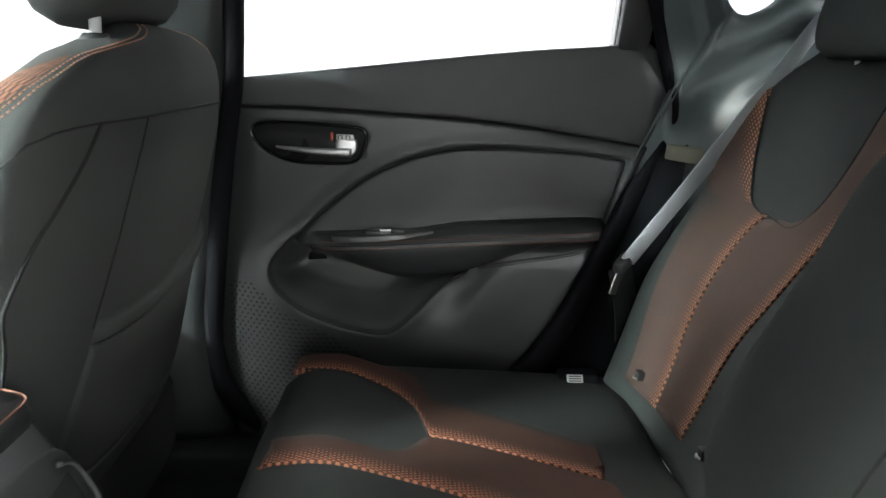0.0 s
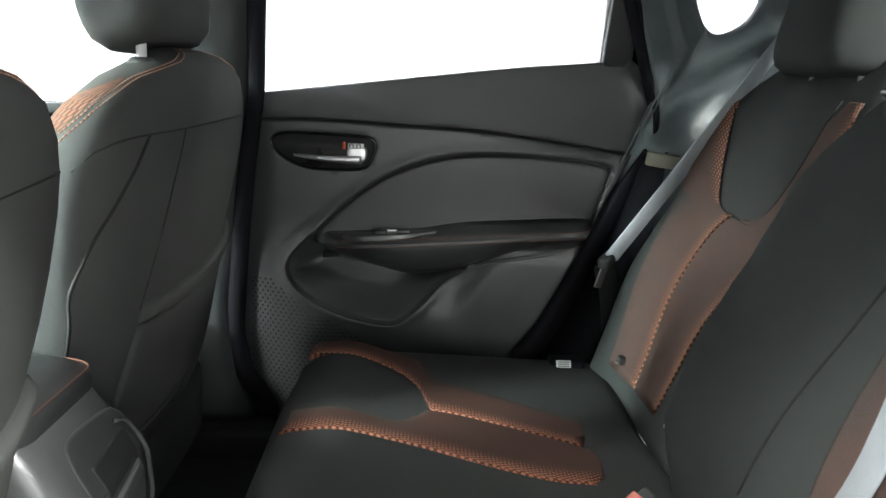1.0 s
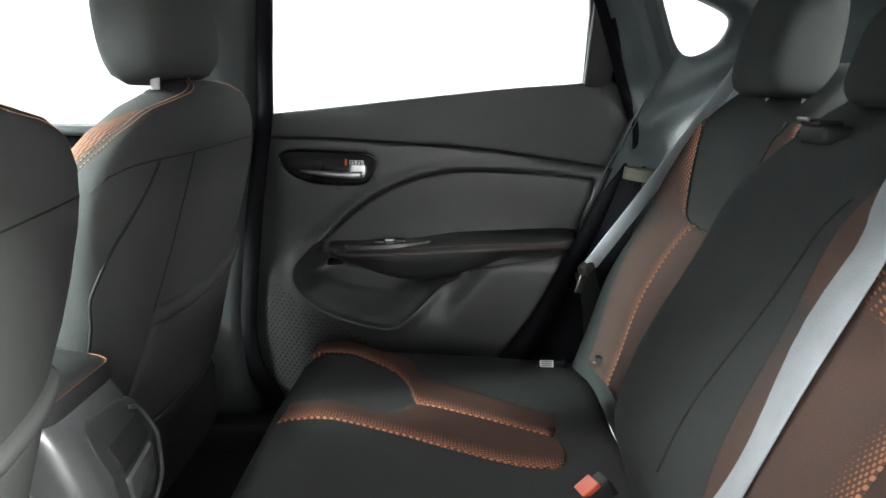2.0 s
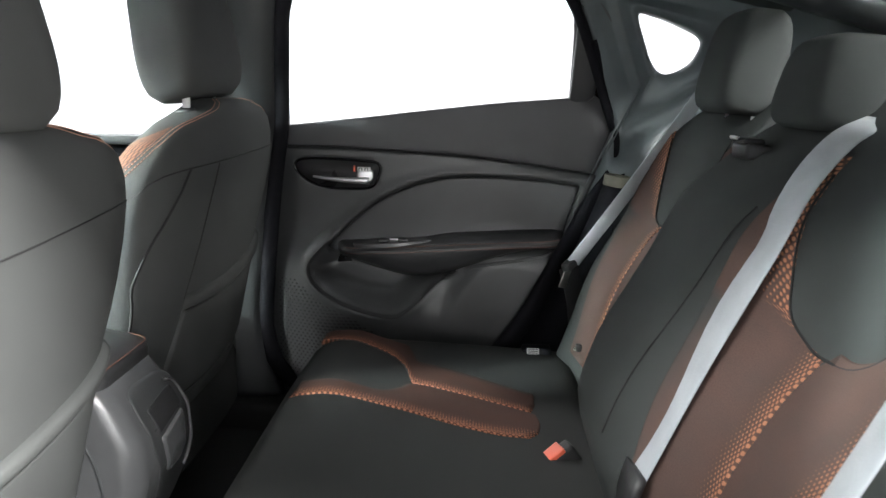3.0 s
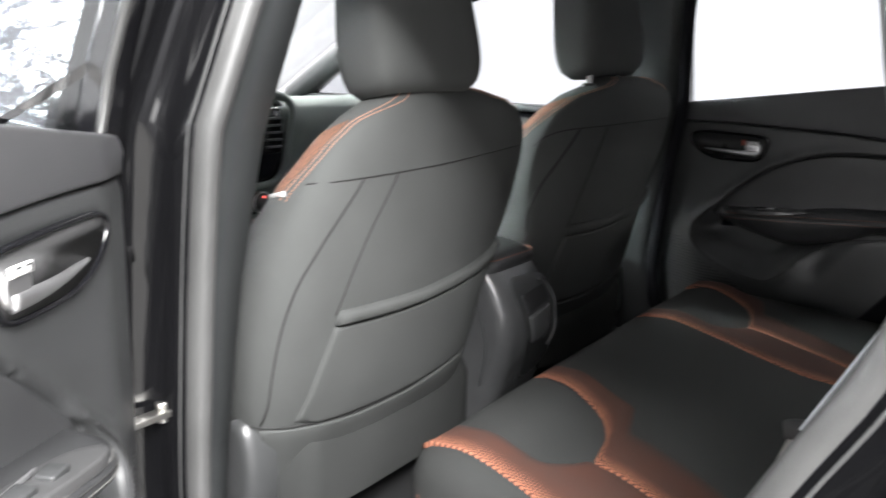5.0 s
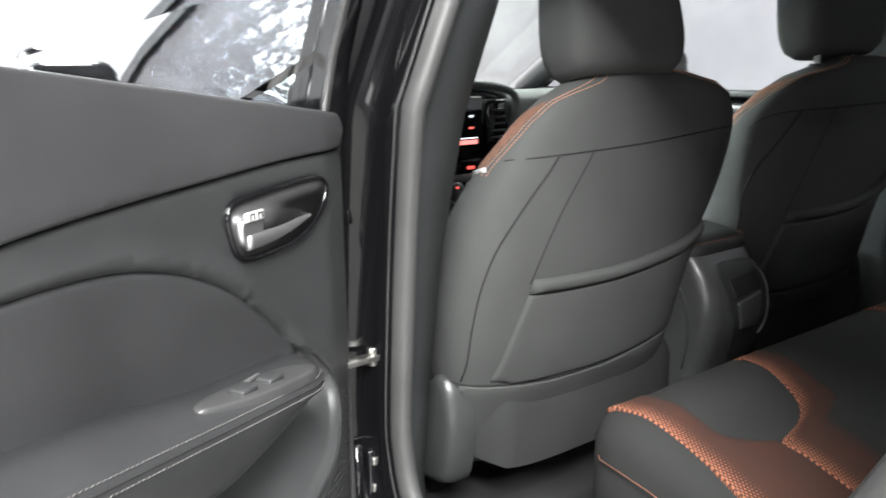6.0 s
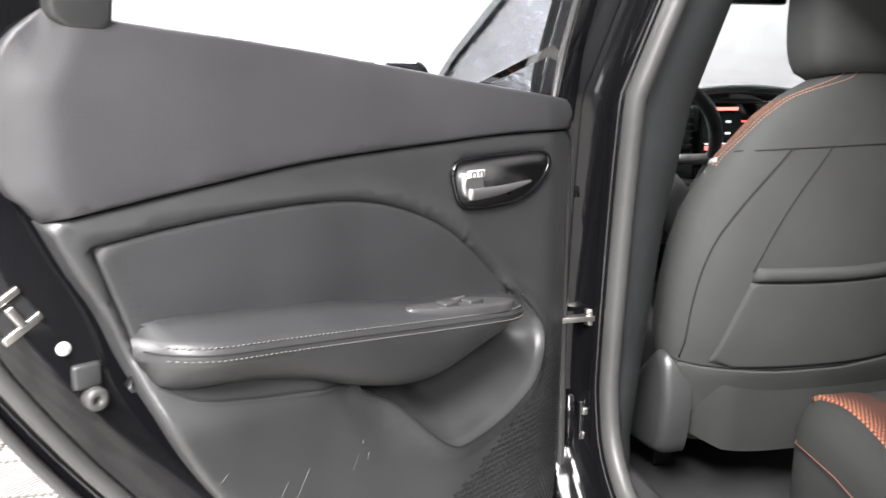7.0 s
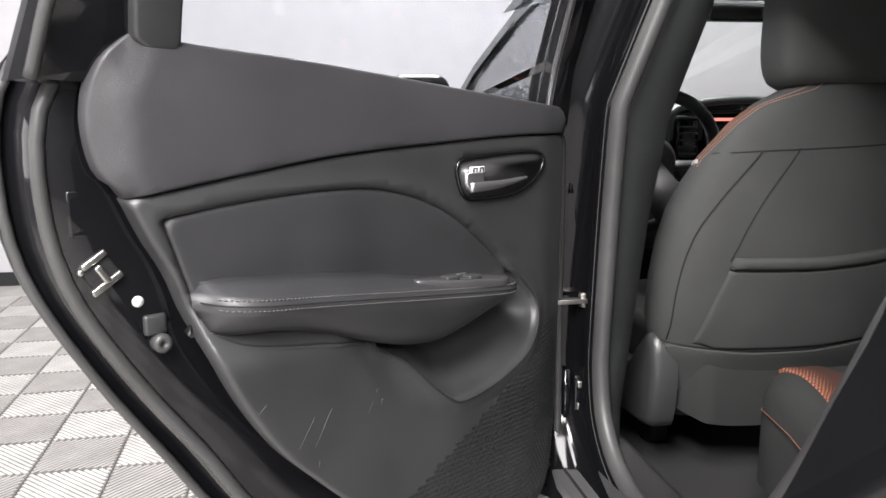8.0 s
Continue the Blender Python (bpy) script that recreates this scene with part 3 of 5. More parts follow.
def build_door(f, root):
    # steel shell
    shell_out = [(v.x, v.y) for v in spline([(0.0, 0.3), (-0.005, 0.6), (0.0, 0.88), (0.02, 0.92), (0.2, 0.94), (0.45, 0.965), (0.68, 0.995), (0.78, 1.03), (0.84, 0.97), (0.853, 0.87), (0.835, 0.76),
                                             (0.77, 0.63), (0.7, 0.52), (0.62, 0.4), (0.52, 0.31), (0.4, 0.265), (0.2, 0.255), (0.04, 0.262)], 90, True)]
    cx, cz = 0.42, 0.65

    def shr(k, v):
        out = []
        for u, z in shell_out:
            d = math.hypot(u - cx, z - cz)
            w = (d - k) / d
            out.append((cx + (u - cx) * w, f * v, cz + (z - cz) * w))
        return out
    rings = [shr(0.2, -0.085), shr(0.03, -0.092), shr(0.004, -0.088), shr(0.0, -0.078), shr(0.0, -0.064), shr(0.012, -0.055), shr(0.02, -0.05), shr(0.024, -0.02), shr(0.03, -0.004), shr(0.045, 0.004), shr(0.085, 0.008), shr(0.2, 0.01)]
    part("door_shell", loft(rings), PAINT, root, "gloss black painted steel door shell")
    seal = [(u, v, z) for u, v, z in shr(0.034, 0.003)]
    part("door_seal", tube(seal, 0.008, 8, True), RUBBER, root, "black rubber seal round the door edge")
    seal2 = [(u, v, z) for u, v, z in shr(0.004, -0.05)]
    part("outer_seal", tube(seal2, 0.006, 6, True), RUBBER, root)

    # window frame and glass
    def wv(z):
        return 0.03 + max(0, z - 0.945) * 0.34
    inner = [(0.093, 0.922), (0.093, 1.0), (0.095, 1.1), (0.1, 1.2), (0.12, 1.222), (0.25, 1.232), (0.4, 1.232), (0.55, 1.225), (0.65, 1.212), (0.684, 1.2), (0.689, 1.14), (0.69, 1.08), (0.69, 0.994), (0.55, 0.978), (0.4, 0.96), (0.25, 0.942)]
    outer = [(0.03, 0.905), (0.038, 1.0), (0.046, 1.1), (0.055, 1.22), (0.11, 1.258), (0.25, 1.27), (0.4, 1.27), (0.55, 1.262), (0.68, 1.235), (0.74, 1.19), (0.785, 1.13), (0.822, 1.06), (0.845, 0.97), (0.55, 0.95), (0.4, 0.935), (0.25, 0.92)]

    def fr(w, dv):
        return [(a[0] + (b[0] - a[0]) * w, f * (wv(a[1] + (b[1] - a[1]) * w) + dv), a[1] + (b[1] - a[1]) * w) for a, b in zip(inner, outer)]
    part("window_frame", loft([fr(0, -0.05), fr(0, -0.012), fr(0.12, -0.004), fr(0.5, -0.004), fr(0.9, -0.01), fr(1.0, -0.025), fr(1.0, -0.05)], cap=False, loop=True), PAINT, root, "gloss black window frame", smooth=False)
    gl = part("window_glass", loft([fr(-0.02, -0.032), fr(-0.02, -0.028)]), GLASS, root, "clear door window glass", smooth=False)
    gl.visible_shadow = f > 0
    part("frame_seal", tube(spline(fr(0.9, -0.006)[8:13], 30), 0.007, 8), RUBBER, root, "black rubber strip along the window post")
    part("glass_run", tube(fr(0.04, -0.008), 0.0045, 6, True), RUBBER, root)
    cor = [(0.69, 1.0), (0.694, 1.19), (0.7, 1.19), (0.722, 1.12), (0.742, 1.05), (0.74, 1.012), (0.725, 1.0)]
    part("corner_trim", sheet([(v.x, v.y) for v in even([(a, b, 0) for a, b in cor], 50, True)], lambda u, z, h: (u, f * (wv(z) + 0.012 + h), z), 0.005, 0.015, 0.03), PLASTIC, root, "black plastic corner trim behind the glass")

    # soft upper panel
    up = [(v.x, v.y) for v in spline([(a, b + 0.0006, 0) for a, b in SEAM_LINE], 40)]
    rear = [(v.x, v.y) for v in spline([(0.755, 0.858, 0), (0.778, 0.88, 0), (0.786, 0.935, 0), (0.772, 0.988, 0), (0.735, 1.022, 0)], 18)][1:]
    top = [(v.x, v.y) for v in spline([(0.735, 1.022, 0)] + [(a, b, 0) for a, b in reversed(SILL_LINE)] + [(0.062, 0.938, 0), (0.046, 0.92, 0)], 50)][1:]
    part("upper_panel", sheet(up + rear + top, lambda u, z, h: (u, f * (trim_v(u, z) + 0.004 - 0.009 * sm(0.752, 0.76, u + 0.03 * sm(0.94, 1.02, z) + 0.008 * sm(0.9, 0.86, z)) - 0.008 * sm(0.762, 0.785, u) + h), z), 0.0045, 0.02, 0.016), VINYL_UP, root, "soft black vinyl upper door panel")

    # hard lower carrier with the scooped pocket
    low = [(v.x, v.y) for v in spline([(a, b - 0.0006, 0) for a, b in SEAM_LINE], 50)]
    rr = [(v.x, v.y) for v in spline([(0.755, 0.852, 0), (0.735, 0.805, 0), (0.71, 0.755, 0), (0.675, 0.65, 0), (0.62, 0.556, 0), (0.56, 0.49, 0), (0.48, 0.415, 0), (0.38, 0.35, 0), (0.27, 0.318, 0), (0.15, 0.312, 0), (0.085, 0.335, 0), (0.06, 0.4, 0), (0.05, 0.6, 0), (0.046, 0.894, 0)], 110)][1:-1]
    outline = low + rr
    # outline of the padded insert above the armrest
    ins = [(v.x, v.y) for v in spline([(0.2, 0.7, 0), (0.256, 0.752, 0), (0.305, 0.788, 0), (0.361, 0.815, 0), (0.42, 0.832, 0), (0.479, 0.839, 0), (0.56, 0.839, 0), (0.646, 0.834, 0), (0.718, 0.826, 0)], 60)]
    ins += [(v.x, v.y) for v in spline([(0.718, 0.822, 0), (0.7, 0.765, 0), (0.688, 0.725, 0)], 14)][1:]
    ins += [(v.x, v.y) for v in spline([(0.68, 0.72, 0), (0.45, 0.69, 0), (0.21, 0.675, 0), (0.195, 0.69, 0)], 40)][1:-1]
    depth_cache = {}
    grip = [(v.x, v.y) for v in HANDLE]

    def signed(poly, u, z):
        d = float(edge_dist(poly, [(u, z)])[0])
        return d if inside(poly, (u, z)) else -d

    def recess(u, z):
        key = (round(u, 5), round(z, 5))
        if key not in depth_cache:
            d = signed(POCKET, u, z) if 0.09 < u < 0.52 and 0.49 < z < 0.74 else -1
            e = signed(ins, u, z) if 0.16 < u < 0.78 and 0.64 < z < 0.88 else -1
            k = sm(0.0, 0.005, d) * 0.007 + sm(0.0, 0.05, d) * 0.042 * sm(0.515, 0.6, z)
            k -= 0.005 * sm(-0.022, -0.004, d) * sm(0.002, 0.0, d)
            k += sm(-0.005, 0.002, e) * 0.009 - 0.004 * sm(-0.03, -0.006, e) * sm(-0.001, -0.006, e)
            if 0.1 < u < 0.31 and 0.79 < z < 0.89:
                k += 0.018 * sm(0.001, 0.005, signed(grip, u, z))
            depth_cache[key] = -k
        return depth_cache[key]

    def bands(poly, offs):
        P = [Vector((a, b)) for a, b in poly]
        res = []
        for d in offs:
            for i in range(len(P)):
                t = (P[(i + 1) % len(P)] - P[i - 1]).normalized()
                res.append(tuple(P[i] + Vector((-t.y, t.x)) * d))
        return res
    extra = bands(POCKET, (-0.02, -0.01, -0.004, 0.0, 0.003, 0.006, 0.012)) + bands(ins, (-0.014, -0.006, -0.003, 0.0, 0.003, 0.008)) + bands(grip, (0.0, 0.002, 0.005, 0.008))
    part("lower_panel", sheet(outline, lambda u, z, h: (u, f * (trim_v(u, z) + h + recess(u, z)), z), 0.006, 0.03, 0.0095, extra=extra), PLASTIC, root, "black grained hard plastic lower door panel with scooped pocket")

    grown_ins = []
    for i, (a, b) in enumerate(ins):
        t = (Vector(ins[(i + 1) % len(ins)]) - Vector(ins[i - 1])).normalized()
        q = Vector((a, b)) + Vector((-t.y, t.x)) * 0.0025
        if inside(ins, tuple(q)):
            q = Vector((a, b)) - Vector((-t.y, t.x)) * 0.0025
        grown_ins.append(tuple(q))
    part("door_insert", sheet(grown_ins, lambda u, z, h: (u, f * (trim_v(u, z) + 0.0012 + h), z), 0.0065, 0.01, 0.016), VINYL, root, "smooth padded black vinyl door insert")

    # armrest
    rings = []
    for i in range(41):
        t = i / 40
        u = 0.205 + t * 0.49
        top_z = arm_top(t, f)
        bot = 0.668 - 0.036 * sm(0.0, 0.35, t) + 0.064 * sm(0.35, 0.9, t)
        out = 0.04 + 0.02 * u + 0.066 * math.sqrt(max(0, 1 - (1 - min(1, t / 0.14)) ** 2)) ** 0.8 * (math.sqrt(max(0, 1 - max(0, (t - 0.86) / 0.14) ** 2)) * 0.93 + 0.07)
        base = trim_v(u, 0.72) - 0.012
        hgt = top_z - bot
        r = 0.011
        rise = 0.01 * sm(0.36, 0.47, u) * sm(0.71, 0.685, u)
        ring = [(u, f * base, top_z + 0.004 + rise), (u, f * (out - 0.03), top_z + 0.003 + rise * 0.45), (u, f * (out - r), top_z), (u, f * (out - r * 0.35), top_z - r * 0.3), (u, f * out, top_z - r),
                (u, f * (out + 0.001), top_z - 0.018), (u, f * (out - 0.004), top_z - hgt * 0.5), (u, f * (out - 0.014), top_z - hgt * 0.8), (u, f * (out - 0.028), bot), (u, f * base, bot - 0.004)]
        rings.append(ring)
    part("armrest", loft(rings), VINYL, root, "black stitched vinyl armrest")
    for k, dz in enumerate((0.0045, 0.0155)):
        for seg in range(90):
            t0 = 0.05 + seg * 0.0103
            bm_pts = []
            for tt in (t0, t0 + 0.0068):
                u = 0.205 + tt * 0.49
                top_z = arm_top(tt, f)
                out = 0.04 + 0.02 * u + 0.066 * math.sqrt(max(0, 1 - (1 - min(1, tt / 0.14)) ** 2)) ** 0.8 * (math.sqrt(max(0, 1 - max(0, (tt - 0.86) / 0.14) ** 2)) * 0.93 + 0.07)
                bm_pts.append((u, f * (out + (-0.0028 if dz < 0.01 else 0.0012)), top_z - dz))
            stitch_bm[k] = tube(bm_pts, 0.0007, 4, bm=stitch_bm[k])
    for k in range(2):
        part("stitching", stitch_bm[k], THREAD_G if f > 0 else THREAD_D, root, "thread stitching along the armrest")
        stitch_bm[k] = bmesh.new()

    seam_pts = []
    for seg in range(61):
        tt = 0.02 + 0.975 * seg / 60
        u = 0.205 + tt * 0.49
        top_z = arm_top(tt, f)
        out = 0.04 + 0.02 * u + 0.066 * math.sqrt(max(0, 1 - (1 - min(1, tt / 0.14)) ** 2)) ** 0.8 * (math.sqrt(max(0, 1 - max(0, (tt - 0.86) / 0.14) ** 2)) * 0.93 + 0.07)
        seam_pts.append((u, f * (out - 0.0002), top_z - 0.0105))
    part("armrest_seam", tube(seam_pts, 0.0009, 6), SEAM, root)

    # joint between the door carrier and the pocket panel
    joint = [(v.x, v.y) for v in spline([(0.685, 0.702, 0), (0.65, 0.684, 0), (0.6, 0.674, 0), (0.545, 0.666, 0), (0.5, 0.656, 0), (0.468, 0.641, 0), (0.44, 0.629, 0)], 50)]
    part("panel_joint", tube([(a, f * (trim_v(a, b) + 0.0002), b) for a, b in joint], 0.0016, 6), DARKHOLE, root)
    part("panel_lip", tube([(a, f * (trim_v(a, b) + 0.0002), b - 0.0036) for a, b in joint], 0.0028, 8), PLASTIC, root)

    # groove round the front of the pocket
    lip = [POCKET[i % len(POCKET)] for i in range(4, 74)]
    part("pocket_groove", tube([(a, f * (trim_v(a, b) + recess(a, b) + 0.0004), b) for a, b in lip], 0.0013, 5), DARKHOLE, root)

    # window switch panel on the armrest
    sw = [(v.x, v.y) for v in spline([(0.245, 0.094, 0), (0.27, 0.075, 0), (0.33, 0.07, 0), (0.39, 0.075, 0), (0.41, 0.092, 0), (0.36, 0.107, 0), (0.3, 0.11, 0), (0.26, 0.108, 0)], 40, True)]

    def swz(u, v, h):
        t = (u - 0.205) / 0.49
        return (u, f * v, arm_top(t, f) + 0.006 + h)
    plate = part("switch_panel", sheet(sw, swz, 0.003, 0.008, 0.015), GLOSS_D, root, "black window switch panel")
    for u0 in (0.3, 0.34):
        b = box(u0, u0 + 0.022, min(f * 0.083, f * 0.1), max(f * 0.083, f * 0.1), swz(u0, 0, 0)[2] - 0.002, swz(u0, 0, 0)[2] + 0.006, 0.002)
        part("window_switch", b, PLASTIC, plate)
    part("switch_accent", box(0.312, 0.352, min(f * 0.079, f * 0.0815), max(f * 0.079, f * 0.0815), swz(0.33, 0, 0)[2], swz(0.33, 0, 0)[2] + 0.004, 0.001), CHROME, plate)

    # inner handle
    bz = [Vector((v.x, v.y, 0)) for v in HANDLE]

    def br(k, dv):
        o = []
        for p in bz:
            i = bz.index(p)
            t = (bz[(i + 1) % len(bz)] - bz[i - 1]).normalized()
            q = p + Vector((-t.y, t.x, 0)) * k
            o.append((q.x, f * (trim_v(q.x, q.y) + dv), q.y))
        return o
    bezel = part("handle_bezel", loft([br(-0.0025, -0.006), br(-0.0025, 0.003), br(-0.001, 0.005), br(0.0012, 0.0052), br(0.0032, 0.003), br(0.0038, -0.004)], cap=False), PAINT, root, "gloss black handle surround")
    part("handle_cup", loft([br(0.0032, 0.0025), br(0.0055, 0.0), br(0.0095, -0.009), br(0.013, -0.0125), br(0.02, -0.0135)]), GLOSS_D, bezel, "dark recessed handle cup")
    blade = []
    for i in range(17):
        t = i / 16
        u = 0.152 + 0.122 * t
        z = 0.8335 - 0.0075 * math.sin(min(1, t * 1.15) * 1.57) + 0.002 * t
        hh = 0.0022 + 0.0062 * t ** 0.8
        vv = trim_v(u, z) + 0.001 + 0.006 * math.sin(t * 2.4)
        blade.append([(u, f * (vv + 0.0042 * math.cos(a)), z + hh * math.sin(a)) for a in [2 * math.pi * k / 10 for k in range(10)]])
    part("handle_lever", loft(blade), CHROME, bezel, "satin chrome pull lever")
    vb = trim_v(0.27, 0.85)
    base = [(v.x, v.y) for v in spline([(0.25, 0.848), (0.262, 0.851), (0.279, 0.85), (0.283, 0.842), (0.281, 0.829), (0.272, 0.822), (0.257, 0.822), (0.249, 0.829), (0.247, 0.839)], 44, True)]
    part("lever_base", sheet(base, lambda u, z, h: (u, f * (vb + 0.0075 + h), z), 0.004, 0.014, 0.01), CHROME, bezel, "satin chrome lever base")
    lock = box(0.249, 0.277, min(f * (vb + 0.006), f * (vb + 0.0095)), max(f * (vb + 0.006), f * (vb + 0.0095)), 0.8475, 0.857, 0.0015)
    tab = part("lock_tab", lock, WHITE_P, bezel, "pale chrome lock tab")
    for u0, u1, z0, z1 in ((0.2515, 0.2535, 0.849, 0.8555), (0.2575, 0.2595, 0.849, 0.8555), (0.2515, 0.2595, 0.854, 0.8555), (0.264, 0.266, 0.849, 0.8555), (0.27, 0.272, 0.849, 0.8555), (0.264, 0.272, 0.854, 0.8555)):
        part("lock_symbol", box(u0, u1, min(f * (vb + 0.0094), f * (vb + 0.0099)), max(f * (vb + 0.0094), f * (vb + 0.0099)), z0, z1, 0), PLASTIC, tab, smooth=False)
    if f < 0:
        part("lock_mark", box(0.2395, 0.2445, f * (vb + 0.008), f * (vb - 0.002), 0.846, 0.8595, 0.0015), RED, bezel, "red lock marker")

    # speaker grille dashes, each with a paler crescent as its painted highlight
    g, rimg = bmesh.new(), bmesh.new()
    for j in range(38):
        z = 0.34 + j * 0.0072
        for i in range(38):
            u = 0.072 + i * 0.0102 + (0.0051 if j % 2 else 0)
            if z < 0.612 - (u - 0.1) * 0.58 and z > 0.335 + max(0, u - 0.25) * 0.45 and u < 0.45:
                v = trim_v(u, z)
                q = [(u, z - 0.0012), (u + 0.007, z - 0.003), (u + 0.0078, z), (u + 0.0008, z + 0.0018)]
                rim_q = [(u + 0.0003, z - 0.0018), (u + 0.0068, z - 0.0037), (u + 0.0076, z - 0.0026), (u + 0.0008, z - 0.0008)]
                rv = [rimg.verts.new((a, f * (v + 0.0012), b)) for a, b in rim_q]
                rw = [rimg.verts.new((a, f * (v - 0.001), b)) for a, b in rim_q]
                rimg.faces.new(rv)
                for k in range(4):
                    rimg.faces.new((rv[k], rw[k], rw[(k + 1) % 4], rv[(k + 1) % 4]))
                vs = [g.verts.new((a, f * (v + 0.0018), b)) for a, b in q]
                ws = [g.verts.new((a, f * (v - 0.001), b)) for a, b in q]
                g.faces.new(vs)
                for k in range(4):
                    g.faces.new((vs[k], ws[k], ws[(k + 1) % 4], vs[(k + 1) % 4]))
    tagged(part("speaker_grille", g, DARKHOLE, root, "rows of small dashes of the speaker grille", smooth=False), kind="stuff")
    tagged(part("grille_edges", rimg, DASH_RIM, root, "raised edges of the speaker grille with painted highlights", smooth=False), kind="stuff")


stitch_bm = [bmesh.new(), bmesh.new()]
left_door = thing("door_1", Matrix.Translation(HINGE) @ pose(0, 0, 0, 0, 0, -60), "open black rear car door with vinyl trim and chrome handle", "car door", kind="structure")
build_door(1, left_door)
right_door = thing("door_2", Matrix.Translation((HINGE.x, -HINGE.y, 0)), "closed black rear car door with vinyl trim and chrome handle", "car door", kind="structure")
build_door(-1, right_door)


# ---- rear seat ----
def cushion_z(x, y):
    dish = 0.0
    for c in (-0.345, 0.345):
        dish -= 0.012 * math.exp(-((y - c) / 0.12) ** 2) * sm(0.02, 0.12, x)
    return 0.553 - 0.11 * x + dish - 0.02 * sm(0.06, -0.05, x)


def cushion_s(x, y, h):
    return (x, y, cushion_z(x, y) + h)


bench = thing("rear_bench", Matrix.Translation((0.2, 0, 0.36)), "charcoal cloth rear bench cushion with orange dotted inserts", "car seat")
BASE = bench.matrix_world.inverted()


def local(surf, inv):
    return lambda a, b, h: inv @ Vector(surf(a, b, h))


cs = local(cushion_s, BASE)
outl = [(v.x, v.y) for v in spline([(-0.045, -0.42), (-0.04, -0.495), (0.0, -0.53), (0.1, -0.55), (0.3, -0.59), (0.44, -0.61), (0.475, -0.58), (0.475, -0.3), (0.475, 0), (0.475, 0.3), (0.475, 0.58), (0.44, 0.61), (0.3, 0.59),
                                    (0.1, 0.55), (0.0, 0.53), (-0.04, 0.495), (-0.045, 0.42), (-0.05, 0.3), (-0.05, 0.1), (-0.05, -0.1), (-0.05, -0.3)], 150, True)]
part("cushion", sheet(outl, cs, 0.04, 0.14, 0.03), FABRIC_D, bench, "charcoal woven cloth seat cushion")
part("seat_base", box(-0.17, 0.27, -0.52, 0.52, -0.112, 0.06, 0.01), BLACK, bench, "black pan under the cushion")


SEAM_B = [(-0.028, -0.134), (0.03, -0.139), (0.09, -0.147), (0.15, -0.165), (0.227, -0.195), (0.3, -0.215), (0.352, -0.212)]
SEAM_A = [(-0.028, 0.158), (0.01, 0.146), (0.07, 0.119), (0.118, 0.088), (0.145, 0.046), (0.156, 0.0), (0.165, -0.026), (0.2, -0.032), (0.27, -0.058), (0.36, -0.1)]


def along(seam, x):
    return float(np.interp(x, [p[0] for p in seam], [p[1] for p in seam]))


def curve2(pts, n):
    return [(v.x, v.y) for v in spline([(a, b, 0) for a, b in pts], n)]


def front_drop(p):
    return 0.04 * (1 - math.sqrt(max(0, 1 - max(0, min(1, (-0.01 - p) / 0.04)) ** 2)))


def cushion_pads(c):
    # two dotted panels round a plain tongue; the dots are densest on one seam of each
    first = curve2(SEAM_B, 46) + curve2([(0.366, -0.19), (0.372, -0.15), (0.368, -0.11)], 8) + curve2([(0.355, -0.102), (0.27, -0.062), (0.2, -0.036), (0.164, -0.03)], 24)
    first += curve2([(0.155, -0.03), (0.14, -0.045), (0.11, -0.052), (0.07, -0.058), (-0.028, -0.064)], 30)
    second = curve2(SEAM_A, 60) + curve2([(0.37, -0.06), (0.372, 0.02), (0.352, 0.07)], 12) + curve2([(0.34, 0.085), (0.27, 0.112), (0.17, 0.138), (0.1, 0.165), (0.03, 0.2), (-0.028, 0.215)], 40)
    for o, seam in ((first, SEAM_B), (second, SEAM_A)):
        O = [(p, q + c) for p, q in o]

        def spent(p, q, seam=seam):
            d = q - c - along(seam, p)
            return d if seam is SEAM_A else d * (1.55 - 1.05 * sm(0.1, 0.18, p))

        def laid(p, q, h):
            return cs(p, q, h + 0.0032 - 0.006 * sm(0.09, 0.125, spent(p, q)) - front_drop(p))
        part("dotted_panel", sheet(O, laid, 0.003, 0.006, 0.013, lambda p, q: (q - c - along(seam, p) + 0.002, p), fade=spent), ORANGE_B, bench, "brown fabric with orange thread dots")
    rim = [(p, q + c) for p, q in curve2([(-0.01, 0.152), (0.01, 0.145), (0.07, 0.118), (0.118, 0.087), (0.145, 0.045), (0.156, 0.0), (0.16, -0.022)], 50)]
    part("piping", tube([cs(p, q, 0.001) for p, q in rim], 0.0013, 5), SEAM, bench)


cushion_pads(-0.358)
cushion_pads(0.345)
for s in (-1, 1):
    part("piping", tube([cs(x - 0.002, s * (y + 0.0035), -h) for x, y, h in ((-0.047, 0.3, 0.062), (-0.046, 0.42, 0.062), (-0.036, 0.494, 0.06), (0.0, 0.53, 0.058), (0.1, 0.551, 0.055), (0.25, 0.58, 0.055), (0.42, 0.607, 0.055))], 0.0008, 6), THREAD_D, bench)

TILT_B = radians(23)


def back_pad(y, s_):
    b = 0.0
    for c in (-0.36, 0.36):
        q = abs(y - c)
        b += (0.028 * math.exp(-((q - 0.2) / 0.05) ** 2) if abs(y) > abs(c) else 0.0)
        b -= 0.008 * math.exp(-(q / 0.12) ** 2)
    b += 0.09 * math.exp(-abs(y / 0.175) ** 5) * sm(-0.06, 0.1, s_) * sm(0.58, 0.36, s_)
    b += 0.014 * math.exp(-((s_ - 0.17) / 0.1) ** 2)
    b -= 0.03 * sm(0.47, 0.6, s_)
    return b


def back_s(y, s_, h):
    k = back_pad(y, s_) + h
    return (0.462 + s_ * math.sin(TILT_B) - k * math.cos(TILT_B), y, 0.5 + s_ * math.cos(TILT_B) + k * math.sin(TILT_B))


